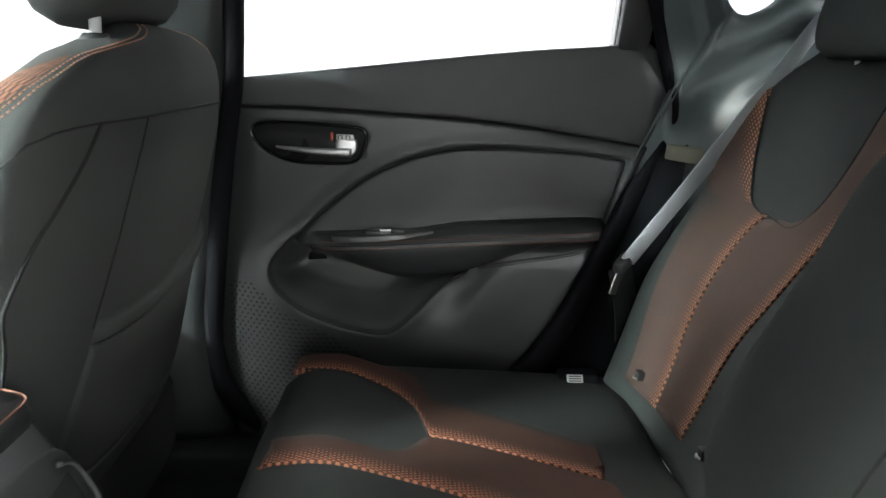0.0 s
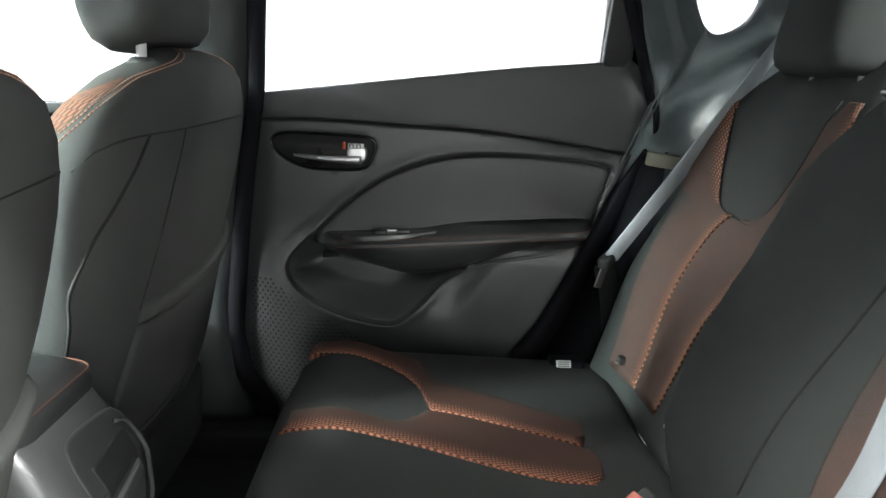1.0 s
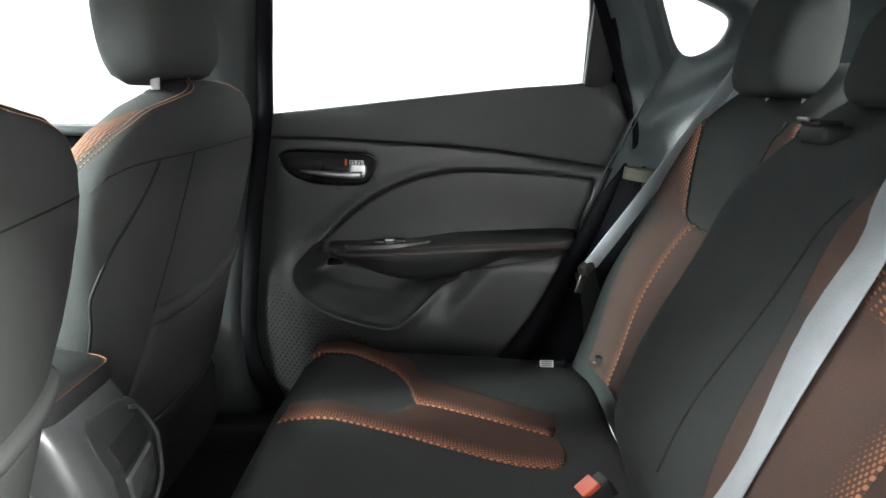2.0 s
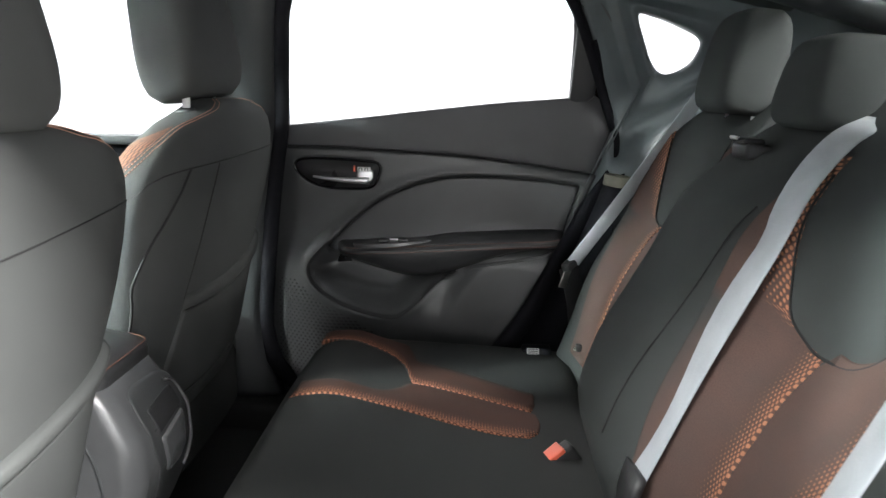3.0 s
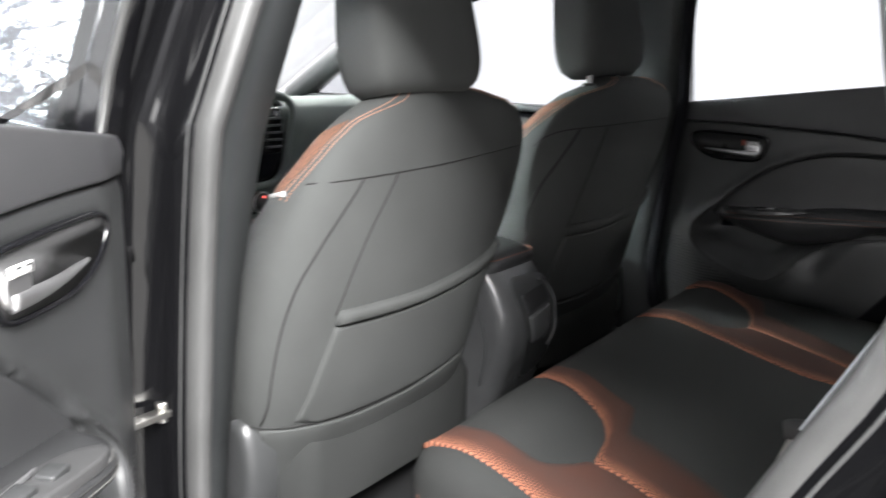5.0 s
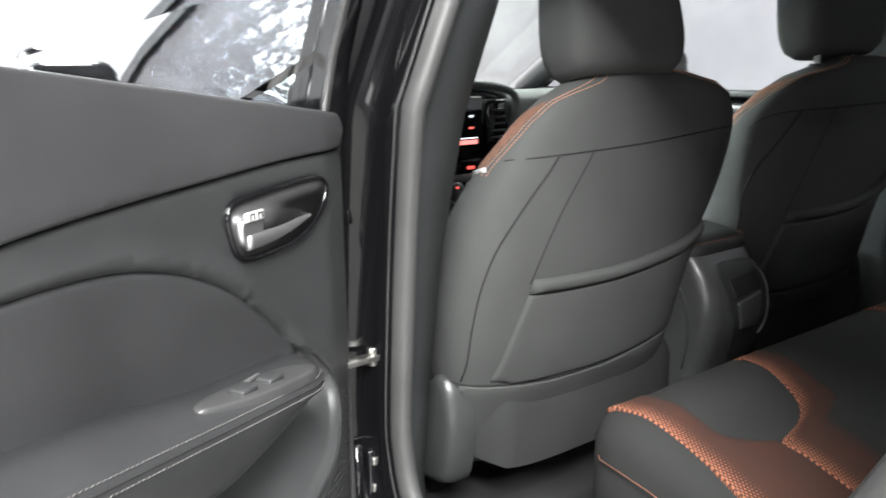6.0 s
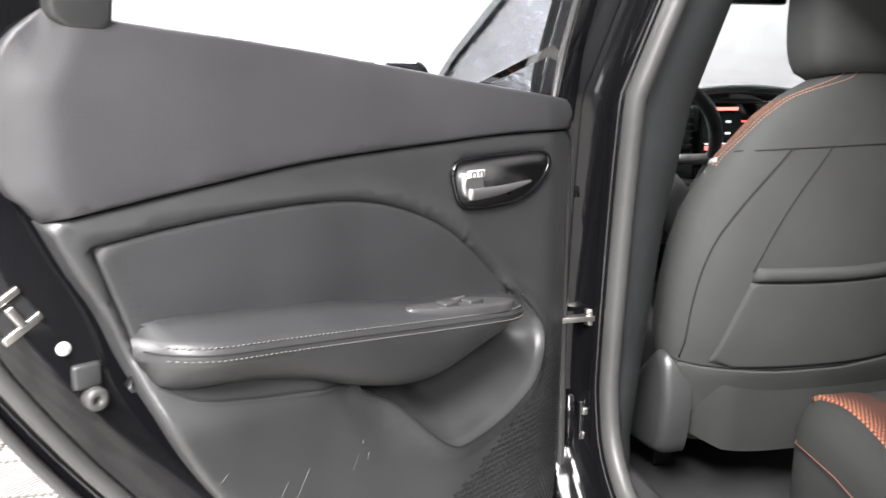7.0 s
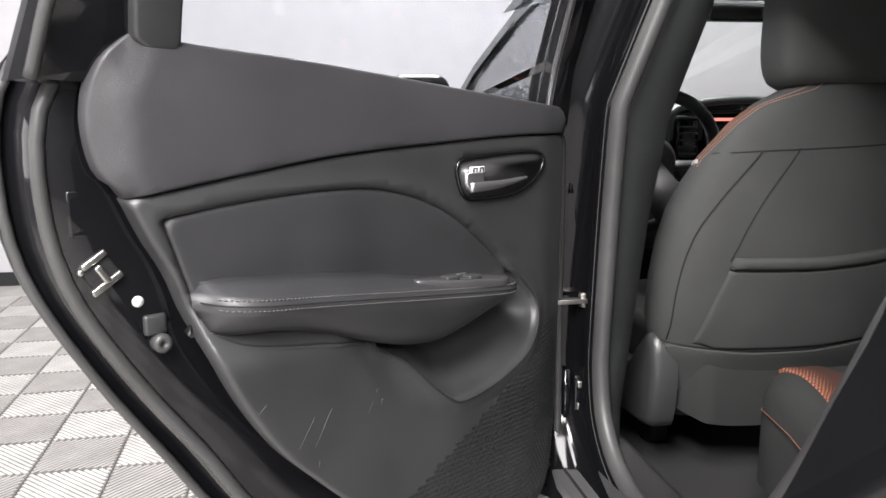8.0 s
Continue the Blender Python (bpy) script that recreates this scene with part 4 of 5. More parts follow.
def backrest(name, y0, y1, label):
    root = thing(name, Matrix.Translation((0.52, (y0 + y1) / 2, 0.46)), label, "car seat", "rear seat backs")
    inv = root.matrix_world.inverted()
    bs = local(back_s, inv)
    lo, hi = -0.03, 0.6

    if y1 > 0.5:
        o = [(y0, lo), (y0, 0.2), (y0, 0.45), (y0 + 0.02, hi), (y0 + 0.1, hi + 0.01), (0.46, hi + 0.01), (0.525, 0.575), (0.552, 0.49), (0.576, 0.4), (0.6, 0.25), (0.61, 0.1), (0.585, lo)]
    else:
        o = [(y1, lo), (y1, 0.2), (y1, 0.45), (y1 - 0.02, hi), (0, hi + 0.012), (-0.3, hi + 0.01), (-0.46, hi + 0.01), (-0.525, 0.575), (-0.552, 0.49), (-0.576, 0.4), (-0.6, 0.25), (-0.61, 0.1), (-0.585, lo)]
    O = [(v.x, v.y) for v in even([(a, b, 0) for a, b in o], 130, True)]
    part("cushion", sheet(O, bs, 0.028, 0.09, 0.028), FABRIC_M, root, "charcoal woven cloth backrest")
    c = 0.345 if y1 > 0.5 else -0.315
    EB = [(-0.015, 0.02), (-0.042, 0.138), (-0.066, 0.221), (-0.085, 0.302), (-0.118, 0.373), (-0.128, 0.47)]
    EA = [(0.084, 0.02), (0.086, 0.09), (0.09, 0.15), (0.094, 0.2), (0.096, 0.25), (0.088, 0.29), (0.066, 0.32)]
    patch = [(0.08, 0.318), (0.12, 0.33), (0.15, 0.37), (0.17, 0.42), (0.185, 0.47)]
    zone = [(0.22, 0.46), (0.215, 0.35), (0.2, 0.25), (0.187, 0.15), (0.175, 0.02)]
    if y1 < 0.5:
        EA = [(0.07, 0.02), (0.067, 0.149), (0.063, 0.203), (0.061, 0.258), (0.046, 0.307)]
        patch = [(0.076, 0.309), (0.112, 0.324), (0.13, 0.364), (0.147, 0.421), (0.155, 0.47)]
        zone = [(0.183, 0.46), (0.182, 0.35), (0.175, 0.25), (0.168, 0.15), (0.16, 0.02)]
    first = curve2(EB, 46) + curve2([(-0.118, 0.498), (-0.075, 0.5)], 5) + curve2([(-0.06, 0.47), (-0.053, 0.4), (-0.035, 0.345), (0.0, 0.322), (0.03, 0.32)], 30) + curve2([(a - 0.003, b) for a, b in EA[::-1]], 36)[1:]
    second = curve2(EA, 36) + curve2(patch, 26) + curve2([(zone[0][0] - 0.02, 0.495), (zone[0][0] - 0.007, 0.49)], 4) + curve2(zone, 40)

    def seam_y(E, b):
        return float(np.interp(b, [p[1] for p in E], [p[0] for p in E]))
    for o, E in ((first, EB), (second, EA + patch[1:])):
        O = [(a + c, b) for a, b in o]
        part("dotted_panel", sheet(O, lambda a, b, h: bs(a, b, h + 0.003), 0.003, 0.006, 0.014, lambda a, b: (a - c - seam_y(E, b) + 0.002, b), fade=lambda a, b: 0.0 if E is EB else 0.9 * (a - c - seam_y(E, b))), ORANGE, root, "brown fabric with orange thread dots")
    part("piping", tube([bs(a + c, b, 0.002) for a, b in curve2([(-0.06, 0.5), (-0.057, 0.45), (-0.05, 0.39), (-0.033, 0.342), (0.0, 0.314), EA[-1]] + patch, 50)], 0.0015, 5), SEAM, root)
    e = 1 if y1 > 0.5 else -1
    if e < 0:
        part("stitching", tube([bs(e * (0.535 + 0.012 * math.sin(k / 8)), 0.03 + 0.018 * k, 0.001) for k in range(24)], 0.0007, 5), THREAD_D, root, "orange bolster stitching")
    if e < 0:
        part("seam", tube([bs(-0.098 - 0.024 * k / 20, 0.1 + 0.0155 * k, 0.0002) for k in range(21)], 0.0013, 5), SEAM, root)
    return root


backrest("rear_seat_section", 0.187, 0.61, "narrow charcoal cloth rear backrest with orange dotted inserts")
backrest("rear_seat_section", -0.61, 0.181, "wide charcoal cloth rear backrest with orange dotted inserts")


def pillow(w, d, h, n=48, e=4.4, lean=0.0, taper=0.78, chin=0.0):
    """A rounded cushion; chin: how much lower its front bottom edge hangs than the rear one."""
    rings = []
    for i in range(17):
        t = -1 + 2 * i / 16
        k = max(0.02, (1 - abs(t) ** 3.4)) ** (1 / 2.2)
        tp = 1 - (1 - taper) * (t + 1) / 2
        ring = []
        for j in range(n):
            a = 2 * math.pi * j / n
            c, s_ = math.cos(a), math.sin(a)
            x = abs(c) ** (2 / e) * (1 if c > 0 else -1) * d / 2 * (0.45 + 0.55 * k) * (1 - 0.12 * (t + 1) / 2)
            y = abs(s_) ** (2 / e) * (1 if s_ > 0 else -1) * w / 2 * (0.72 + 0.28 * k) * tp
            ring.append((x - lean * (t + 1) / 2 * h, y, (t + 1) / 2 * h + chin * (x / d - 0.3) * (1 - t) / 2))
        rings.append(ring)
    return loft(rings)


def headrest(x, y, z, w, d, h, lean, tilt, label, material, group, chin=0.0):
    root = thing("headrest", pose(x, y, z, 0, tilt, 0), label, "headrest", group)
    part("cushion", pillow(w, d, h, lean=lean, chin=chin), material, root)
    px = 0.02 if x > 0 else 0.0
    for s in (-1, 1):
        part("post", tube([(px, s * 0.065, -0.055), (px, s * 0.065, 0.012)], 0.0065, 8), WHITE_P, root, "pale metal headrest post")
        guide = lathe([(0.0, -0.04), (0.017, -0.04), (0.017, -0.03), (0.012, -0.025), (0.0, -0.025)], 14)
        bmesh.ops.translate(guide, verts=guide.verts, vec=(px, s * 0.065, 0))
        part("guide", guide, PLASTIC, root)
    for s in (-1, 1):
        pts = [(0.0 - lean * h * t + (0.36 + 0.1 * math.sin(t * 3.1)) * d * -1 * 0.9, s * w * 0.36 * (1 - 0.2 * t), h * (0.08 + 0.84 * t)) for t in [k / 12 for k in range(13)]]
        part("piping", tube(pts, 0.0016, 5), SEAM, root)
    return root


for yy, zz, ww, hh in ((0.367, 0.99, 0.194, 0.164), (0.008, 0.98, 0.17, 0.112), (-0.308, 0.995, 0.222, 0.168)):
    headrest(0.676, yy, zz, ww, 0.108, hh, -0.12, 4, "dark charcoal cloth rear headrest on pale posts", FABRIC_M, "rear headrests")


# ---- front seats ----
# height, rear face, half width to the car's left and right, depth
SEAT = [(0.36, -0.26, 0.225, 0.18, 0.12), (0.4, -0.25, 0.236, 0.18, 0.13), (0.45, -0.23, 0.248, 0.18, 0.15), (0.5, -0.206, 0.262, 0.18, 0.17), (0.56, -0.19, 0.276, 0.182, 0.18), (0.63, -0.176, 0.276, 0.19, 0.185), (0.7, -0.165, 0.272, 0.213, 0.18), (0.76, -0.156, 0.262, 0.24, 0.17),
          (0.8, -0.152, 0.248, 0.254, 0.155), (0.85, -0.147, 0.226, 0.261, 0.13), (0.88, -0.146, 0.205, 0.262, 0.112), (0.91, -0.146, 0.184, 0.257, 0.095), (0.94, -0.148, 0.148, 0.238, 0.078), (0.96, -0.153, 0.11, 0.198, 0.064), (0.975, -0.163, 0.07, 0.13, 0.048), (0.984, -0.176, 0.035, 0.07, 0.03)]
SEAT_P = [(0.36, -0.26, 0.225, 0.18, 0.12), (0.4, -0.25, 0.236, 0.18, 0.13), (0.45, -0.23, 0.246, 0.18, 0.15), (0.5, -0.206, 0.254, 0.18, 0.17), (0.56, -0.19, 0.26, 0.18, 0.18), (0.63, -0.176, 0.262, 0.184, 0.185), (0.7, -0.165, 0.274, 0.208, 0.18), (0.76, -0.156, 0.29, 0.245, 0.17),
          (0.8, -0.152, 0.302, 0.272, 0.155), (0.85, -0.147, 0.304, 0.289, 0.13), (0.88, -0.146, 0.291, 0.291, 0.112), (0.91, -0.146, 0.257, 0.286, 0.095), (0.94, -0.148, 0.184, 0.265, 0.078), (0.96, -0.153, 0.08, 0.224, 0.064), (0.972, -0.163, 0.03, 0.175, 0.048), (0.978, -0.176, 0.015, 0.11, 0.03)]


def level(table, z):
    z = min(max(z, table[0][0]), table[-1][0])
    for a, b in zip(table, table[1:]):
        if z <= b[0]:
            t = (z - a[0]) / (b[0] - a[0])
            return [a[k] + (b[k] - a[k]) * t for k in range(5)]


def rear_round(side):
    """How square the rear corners are in plan: the flank with the long bolster seam is rounder."""
    return 4.4 if side > 0 else 3.0


def seat_point(table, z, a, grow=0.0):
    """A point on the seat back at height z; a: the angle round it, 0 at the rear, 90 degrees at the right side."""
    _, xb, hl, hr, d = level(table, z)
    c, s_ = math.cos(a), math.sin(a)
    hw = hr if s_ > 0 else hl
    e = rear_round(s_) if c > 0 else 2.3
    x = xb - d / 2 + (d / 2 + grow) * abs(c) ** (2 / e) * (1 if c > 0 else -1.5)
    y = (hw + 0.014 + grow) * abs(s_) ** (2 / e) * (1 if s_ > 0 else -1)
    return (x, y, z)


def seat_ring(table, z, n=88):
    return [seat_point(table, z, 2 * math.pi * j / n) for j in range(n)]


def seat_back(table, y, z):
    """The rear face at (y, z), kept on the seat."""
    _, xb, hl, hr, d = level(table, z)
    hw = (hr if y > 0 else hl) + 0.014
    y = max(-hw * 0.995, min(hw * 0.995, y))
    q = min(1, abs(y) / hw)
    e = rear_round(y)
    return xb - d / 2 + d / 2 * max(0, 1 - q ** e) ** (1 / e), y


def side_point(table, z, q, k, grow=0.0):
    """A point on the flank at height z: q is the side, k runs from 1 at the rear face through 0 to -1.5 at the front."""
    _, xb, hl, hr, d = level(table, z)
    hw = (hr if q > 0 else hl) + 0.014
    e = rear_round(q)
    r = (1 - k ** e) ** (1 / e) if k > 0 else (1 - min(1, abs(k) / 1.5) ** 2.3) ** (1 / 2.3)
    return (xb - d / 2 + (d / 2) * k, q * (hw * r + grow), z)


def front_seat(c, s, label, table, lift=0.0):
    """s: the sign of the outboard side."""
    root = thing("front_seat", Matrix.Translation((-0.4, c, 0.25 + lift)), label, "car seat", "front seats")
    inv = Matrix.Translation((0.4, 0, -0.25))
    crest = table[-1][0]
    zs = [0.36, 0.38, 0.4, 0.42, 0.45, 0.5, 0.56, 0.63, 0.7, 0.76, 0.8, 0.85, 0.88, 0.91, 0.925, 0.94, 0.95, 0.96, 0.966, 0.972, 0.978 if crest < 0.98 else 0.98, crest]
    part("backrest", loft([[inv @ Vector(p) for p in seat_ring(table, z)] for z in zs]), FABRIC, root, "charcoal cloth seat back with map pocket")

    def bs(y, z, h):
        x, yy = seat_back(table, y, z)
        return inv @ Vector((x + h, yy, z))

    def line(pts, r=0.0017, mat_=SEAM, name="seam"):
        P = [(v.x, v.y) for v in spline([(a, b, 0) for a, b in pts], 26)]
        part(name, tube([bs(a, b, 0.0004) for a, b in P], r, 6), mat_, root)
    # seams, map pocket with a padded top band, lower flap
    if s > 0:
        line([(-0.318, 0.848), (-0.31, 0.86), (-0.297, 0.868), (-0.27, 0.8755), (-0.212, 0.879), (-0.098, 0.88), (0.05, 0.882), (0.26, 0.884)], 0.0013)
        line([(-0.212, 0.879), (-0.24, 0.85), (-0.27, 0.812), (-0.288, 0.777), (-0.289, 0.726), (-0.278, 0.674), (-0.262, 0.55)], 0.0022)
        line([(-0.098, 0.88), (-0.126, 0.838), (-0.165, 0.76), (-0.194, 0.677)], 0.0011)
    else:
        line([(-0.249, 0.859), (-0.161, 0.865), (0.015, 0.871), (0.18, 0.881), (0.27, 0.884)], 0.0011)
        line([(-0.163, 0.865), (-0.222, 0.784), (-0.255, 0.72), (-0.27, 0.637), (-0.272, 0.525)], 0.0015)
        line([(-0.099, 0.869), (-0.158, 0.77), (-0.194, 0.677)], 0.0011)
    line([(-0.29, 0.521), (-0.123, 0.505), (0.0, 0.504), (0.088, 0.515), (0.19, 0.535)], 0.0016)
    lft, rgt = [(-0.194, 0.66), (-0.212, 0.6), (-0.234, 0.522)], [(0.19, 0.54), (0.196, 0.62), (0.21, 0.68)]
    bot = [(-0.2, 0.512), (-0.123, 0.509), (0.0, 0.508), (0.088, 0.518), (0.18, 0.535)]
    top = [(0.2, 0.688), (0.138, 0.674), (0.06, 0.662), (-0.02, 0.656), (-0.1, 0.656), (-0.185, 0.659)]
    band = [(-0.194, 0.662), (-0.1, 0.659), (-0.02, 0.659), (0.06, 0.665), (0.138, 0.677), (0.212, 0.694)]
    band2 = [(0.218, 0.72), (0.138, 0.699), (0.06, 0.687), (-0.02, 0.68), (-0.1, 0.681), (-0.187, 0.683)]
    fl = [(-0.272, 0.516), (-0.12, 0.5), (0.0, 0.499), (0.19, 0.528), (0.186, 0.4), (0.0, 0.366), (-0.15, 0.364), (-0.238, 0.366)]

    def run(pts, n):
        return [(v.x, v.y) for v in spline([(a, b, 0) for a, b in pts], n)]
    part("map_pocket", sheet(run(lft, 20) + run(bot, 30) + run(rgt, 16) + run(top, 30), lambda a, b, h: bs(a, b, h + 0.006), 0.005, 0.008, 0.015), FABRIC, root, "charcoal cloth map pocket")
    part("pocket_band", sheet(run(band, 40) + run(band2, 40), lambda a, b, h: bs(a, b, h + 0.013), 0.009, 0.014, 0.01), FABRIC, root, "padded pocket band")
    part("lower_flap", sheet([(v.x, v.y) for v in even([(a, b, 0) for a, b in fl], 110, True)], lambda a, b, h: bs(a, b, h + 0.0045), 0.003, 0.008, 0.012), FABRIC, root, "charcoal cloth lower flap")
    # front upholstery edge: dotted orange strip on the flank, double stitching over the shoulder
    def slide(z):
        return (0.8 if s > 0 else 0.42) * sm(0.95, 0.83, z)
    for q in (-1, 1):
        bm = bmesh.new()
        lay = bm.loops.layers.uv.new("UVMap")
        zz = [0.84 + 0.1 * k / 24 for k in range(25)]
        vs = []
        for k, z in enumerate(zz):
            wide = min(1, (24 - k) / 6, (k + 1) / 5)
            vs.append([bm.verts.new(inv @ Vector(side_point(table, z, q, 0.18 - slide(z) - 0.95 * wide * m / 8, 0.0012))) for m in range(9)])
        for k in range(24):
            for m in range(8):
                fc = bm.faces.new((vs[k][m], vs[k + 1][m], vs[k + 1][m + 1], vs[k][m + 1]))
                for l, uvv in zip(fc.loops, ((m, k), (m, k + 1), (m + 1, k + 1), (m + 1, k))):
                    l[lay].uv = (0.008 + uvv[0] * 0.007, zz[uvv[1]])
        part("dotted_edge", bm, ORANGE_S, root, "orange dotted fabric bolster edge")
    for depth in (0.26, 0.42):
        over = []
        for q in (-1, 1):
            run_z = [0.836 + (crest - 0.838) * k / 60 for k in range(61)]
            for z in (run_z if q < 0 else reversed(run_z)):
                over.append(inv @ Vector(side_point(table, z, q, depth - slide(z) + 0.48 * sm(0.93, 0.968, z), 0.0006)))
        dashes = even(over, 420)
        bm = bmesh.new()
        for k in range(0, 417, 3):
            tube(dashes[k:k + 3], 0.0009, 4, bm=bm)
        part("stitching", bm, THREAD_S, root, "orange double stitching over the shoulder")
    # cushion, side shield and rails
    cu = [(v.x, v.y) for v in even([(a, b, 0) for a, b in ((-0.72, -0.2), (-0.68, -0.25), (-0.3, -0.26), (-0.22, -0.2), (-0.22, 0.2), (-0.3, 0.26), (-0.68, 0.25), (-0.72, 0.2))], 80, True)]
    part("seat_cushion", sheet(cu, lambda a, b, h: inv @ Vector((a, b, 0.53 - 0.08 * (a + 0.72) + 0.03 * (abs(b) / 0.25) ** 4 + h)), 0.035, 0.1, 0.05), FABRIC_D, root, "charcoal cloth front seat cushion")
    sh = [(v.x, v.z) for v in spline([(-0.66, 0, 0.37), (-0.62, 0, 0.44), (-0.4, 0, 0.44), (-0.33, 0, 0.49), (-0.285, 0, 0.53), (-0.256, 0, 0.515), (-0.243, 0, 0.46), (-0.25, 0, 0.38), (-0.275, 0, 0.345), (-0.4, 0, 0.335), (-0.6, 0, 0.34)], 60, True)]
    part("side_shield", sheet(sh, lambda a, b, h: inv @ Vector((a, s * (0.294 + h), b)), 0.018, 0.03, 0.03), SHIELD, root, "dark plastic seat side shield")
    for q in (-1, 1):
        part("seat_rail", box(-0.33, 0.0, q * 0.2 - 0.02, q * 0.2 + 0.02, 0.002 - lift, 0.045, 0.005), DARKHOLE, root, "black seat rail")
        part("seat_leg", box(-0.25, 0.0, q * 0.2 - 0.015, q * 0.2 + 0.015, 0.045, 0.15, 0.005), DARKHOLE, root)
    # side tag
    if s < 0:
        a, b = inv @ Vector(side_point(table, 0.832, -1, -0.75, 0.002)), inv @ Vector(side_point(table, 0.845, -1, -0.1, 0.002))
        part("seat_tag", ribbon([a, (a + b) / 2 + Vector((0, -0.004, 0)), b], (0, 0, 1), 0.008, 0.0012), TAG, root, "small white sewn-in tag")
    return root


front_seat(-0.3, -1, "charcoal cloth driver seat with orange stitched edges", SEAT)
front_seat(0.378, 1, "charcoal cloth passenger seat with orange stitched edges", SEAT_P, 0.022)
for c, x, lift, w in ((-0.312, -0.185, 0.0, 0.27), (0.35, -0.198, 0.032, 0.3)):
    headrest(x, c, 0.978 + lift, w, 0.112, 0.225, 0.17, 0, "charcoal cloth front headrest on pale posts", FABRIC, "front headrests", chin=0.035)


# ---- console, dash, wheel ----
def console():
    root = thing("centre_console", Matrix.Translation((-0.45, 0, 0.25)), "black plastic centre console with padded armrest lid", "console")
    inv = root.matrix_world.inverted()
    rings = []
    for z, xr, hw in ((0.3, -0.2, 0.088), (0.36, -0.19, 0.089), (0.42, -0.172, 0.09), (0.48, -0.152, 0.091), (0.53, -0.142, 0.091), (0.58, -0.146, 0.09), (0.62, -0.167, 0.089), (0.65, -0.188, 0.088), (0.662, -0.2, 0.086)):
        cx, hx = (-0.85 + xr) / 2, (xr + 0.85) / 2
        rings.append([inv @ Vector((x, y, z)) for x, y in rounded(cx, 0, hx, hw, 0.03, 40)])
    part("body", loft(rings), GLOSS_P, root, "glossy black plastic console body")
    lid = []
    for z, g in ((0.664, -0.004), (0.668, 0.0), (0.69, 0.002), (0.702, -0.002), (0.709, -0.012), (0.712, -0.03)):
        lid.append([inv @ Vector((x, y, z - 0.03 * sm(-0.4, -0.2, x))) for x, y in rounded(-0.36, 0, 0.17 + g, 0.087 + g, 0.03, 40)])
    part("armrest_lid", loft(lid), VINYL, root, "padded black armrest lid")
    st = [inv @ Vector((x, y, 0.703 - 0.03 * sm(-0.4, -0.2, x))) for x, y in rounded(-0.36, 0, 0.169, 0.086, 0.03, 60)]
    part("stitching", tube(st, 0.0009, 5, True), THREAD_D, root, "orange lid stitching")
    def cs2(y, z, h):
        for (z0, x0), (z1, x1) in zip(((0.3, -0.2), (0.36, -0.19), (0.42, -0.172), (0.48, -0.152), (0.53, -0.142), (0.58, -0.146), (0.62, -0.167)), ((0.36, -0.19), (0.42, -0.172), (0.48, -0.152), (0.53, -0.142), (0.58, -0.146), (0.62, -0.167), (0.65, -0.188))):
            if z <= z1:
                break
        x = x0 + (x1 - x0) * (z - z0) / (z1 - z0) - 0.03 * sm(0.07, 0.105, abs(y)) ** 2
        return inv @ Vector((x + h, y, z))
    face = [(v.x, v.y) for v in spline([(-0.04, 0.632), (0.02, 0.636), (0.07, 0.628), (0.084, 0.6), (0.083, 0.54), (0.076, 0.48), (0.05, 0.445), (0.0, 0.44), (-0.02, 0.47), (-0.03, 0.53), (-0.046, 0.58)], 60, True)]
    pan = part("rear_tray", sheet(face, lambda a, b, h: cs2(a, b, h + 0.0015), 0.004, 0.006, 0.015), PLASTIC, root, "dark moulded rear tray panel")
    slot = [(v.x, v.y) for v in even([(-0.024, 0.606, 0), (0.062, 0.612, 0), (0.064, 0.584, 0), (-0.02, 0.572, 0)], 40, True)]
    part("tray_slot", sheet(slot, lambda a, b, h: cs2(a, b, h + 0.003), 0.002, 0.004, 0.015), DARKHOLE, pan, "dark open slot")
    flap = [(v.x, v.y) for v in even([(-0.016, 0.565, 0), (0.062, 0.578, 0), (0.058, 0.528, 0), (0.04, 0.51, 0), (-0.004, 0.512, 0)], 40, True)]
    part("tray_flap", sheet(flap, lambda a, b, h: cs2(a, b, h + 0.006), 0.004, 0.006, 0.015), GLOSS_P, pan, "satin black hinged flap")
    part("tray_edge", tube([cs2(a, b, 0.005) for a, b in curve2([(0.05, 0.622), (0.072, 0.61), (0.077, 0.56), (0.073, 0.51), (0.06, 0.492)], 24)], 0.0028, 8), GLOSS_P, pan, "lighter glossy panel edge")
    for s in (-1, 1):
        crease = [(-0.3, s * 0.0905, 0.64), (-0.22, s * 0.09, 0.6), (-0.19, s * 0.0905, 0.52), (-0.2, s * 0.09, 0.44)]
        part("crease", tube(spline([inv @ Vector(p) for p in crease], 24), 0.002, 5), TRIM, root)


console()


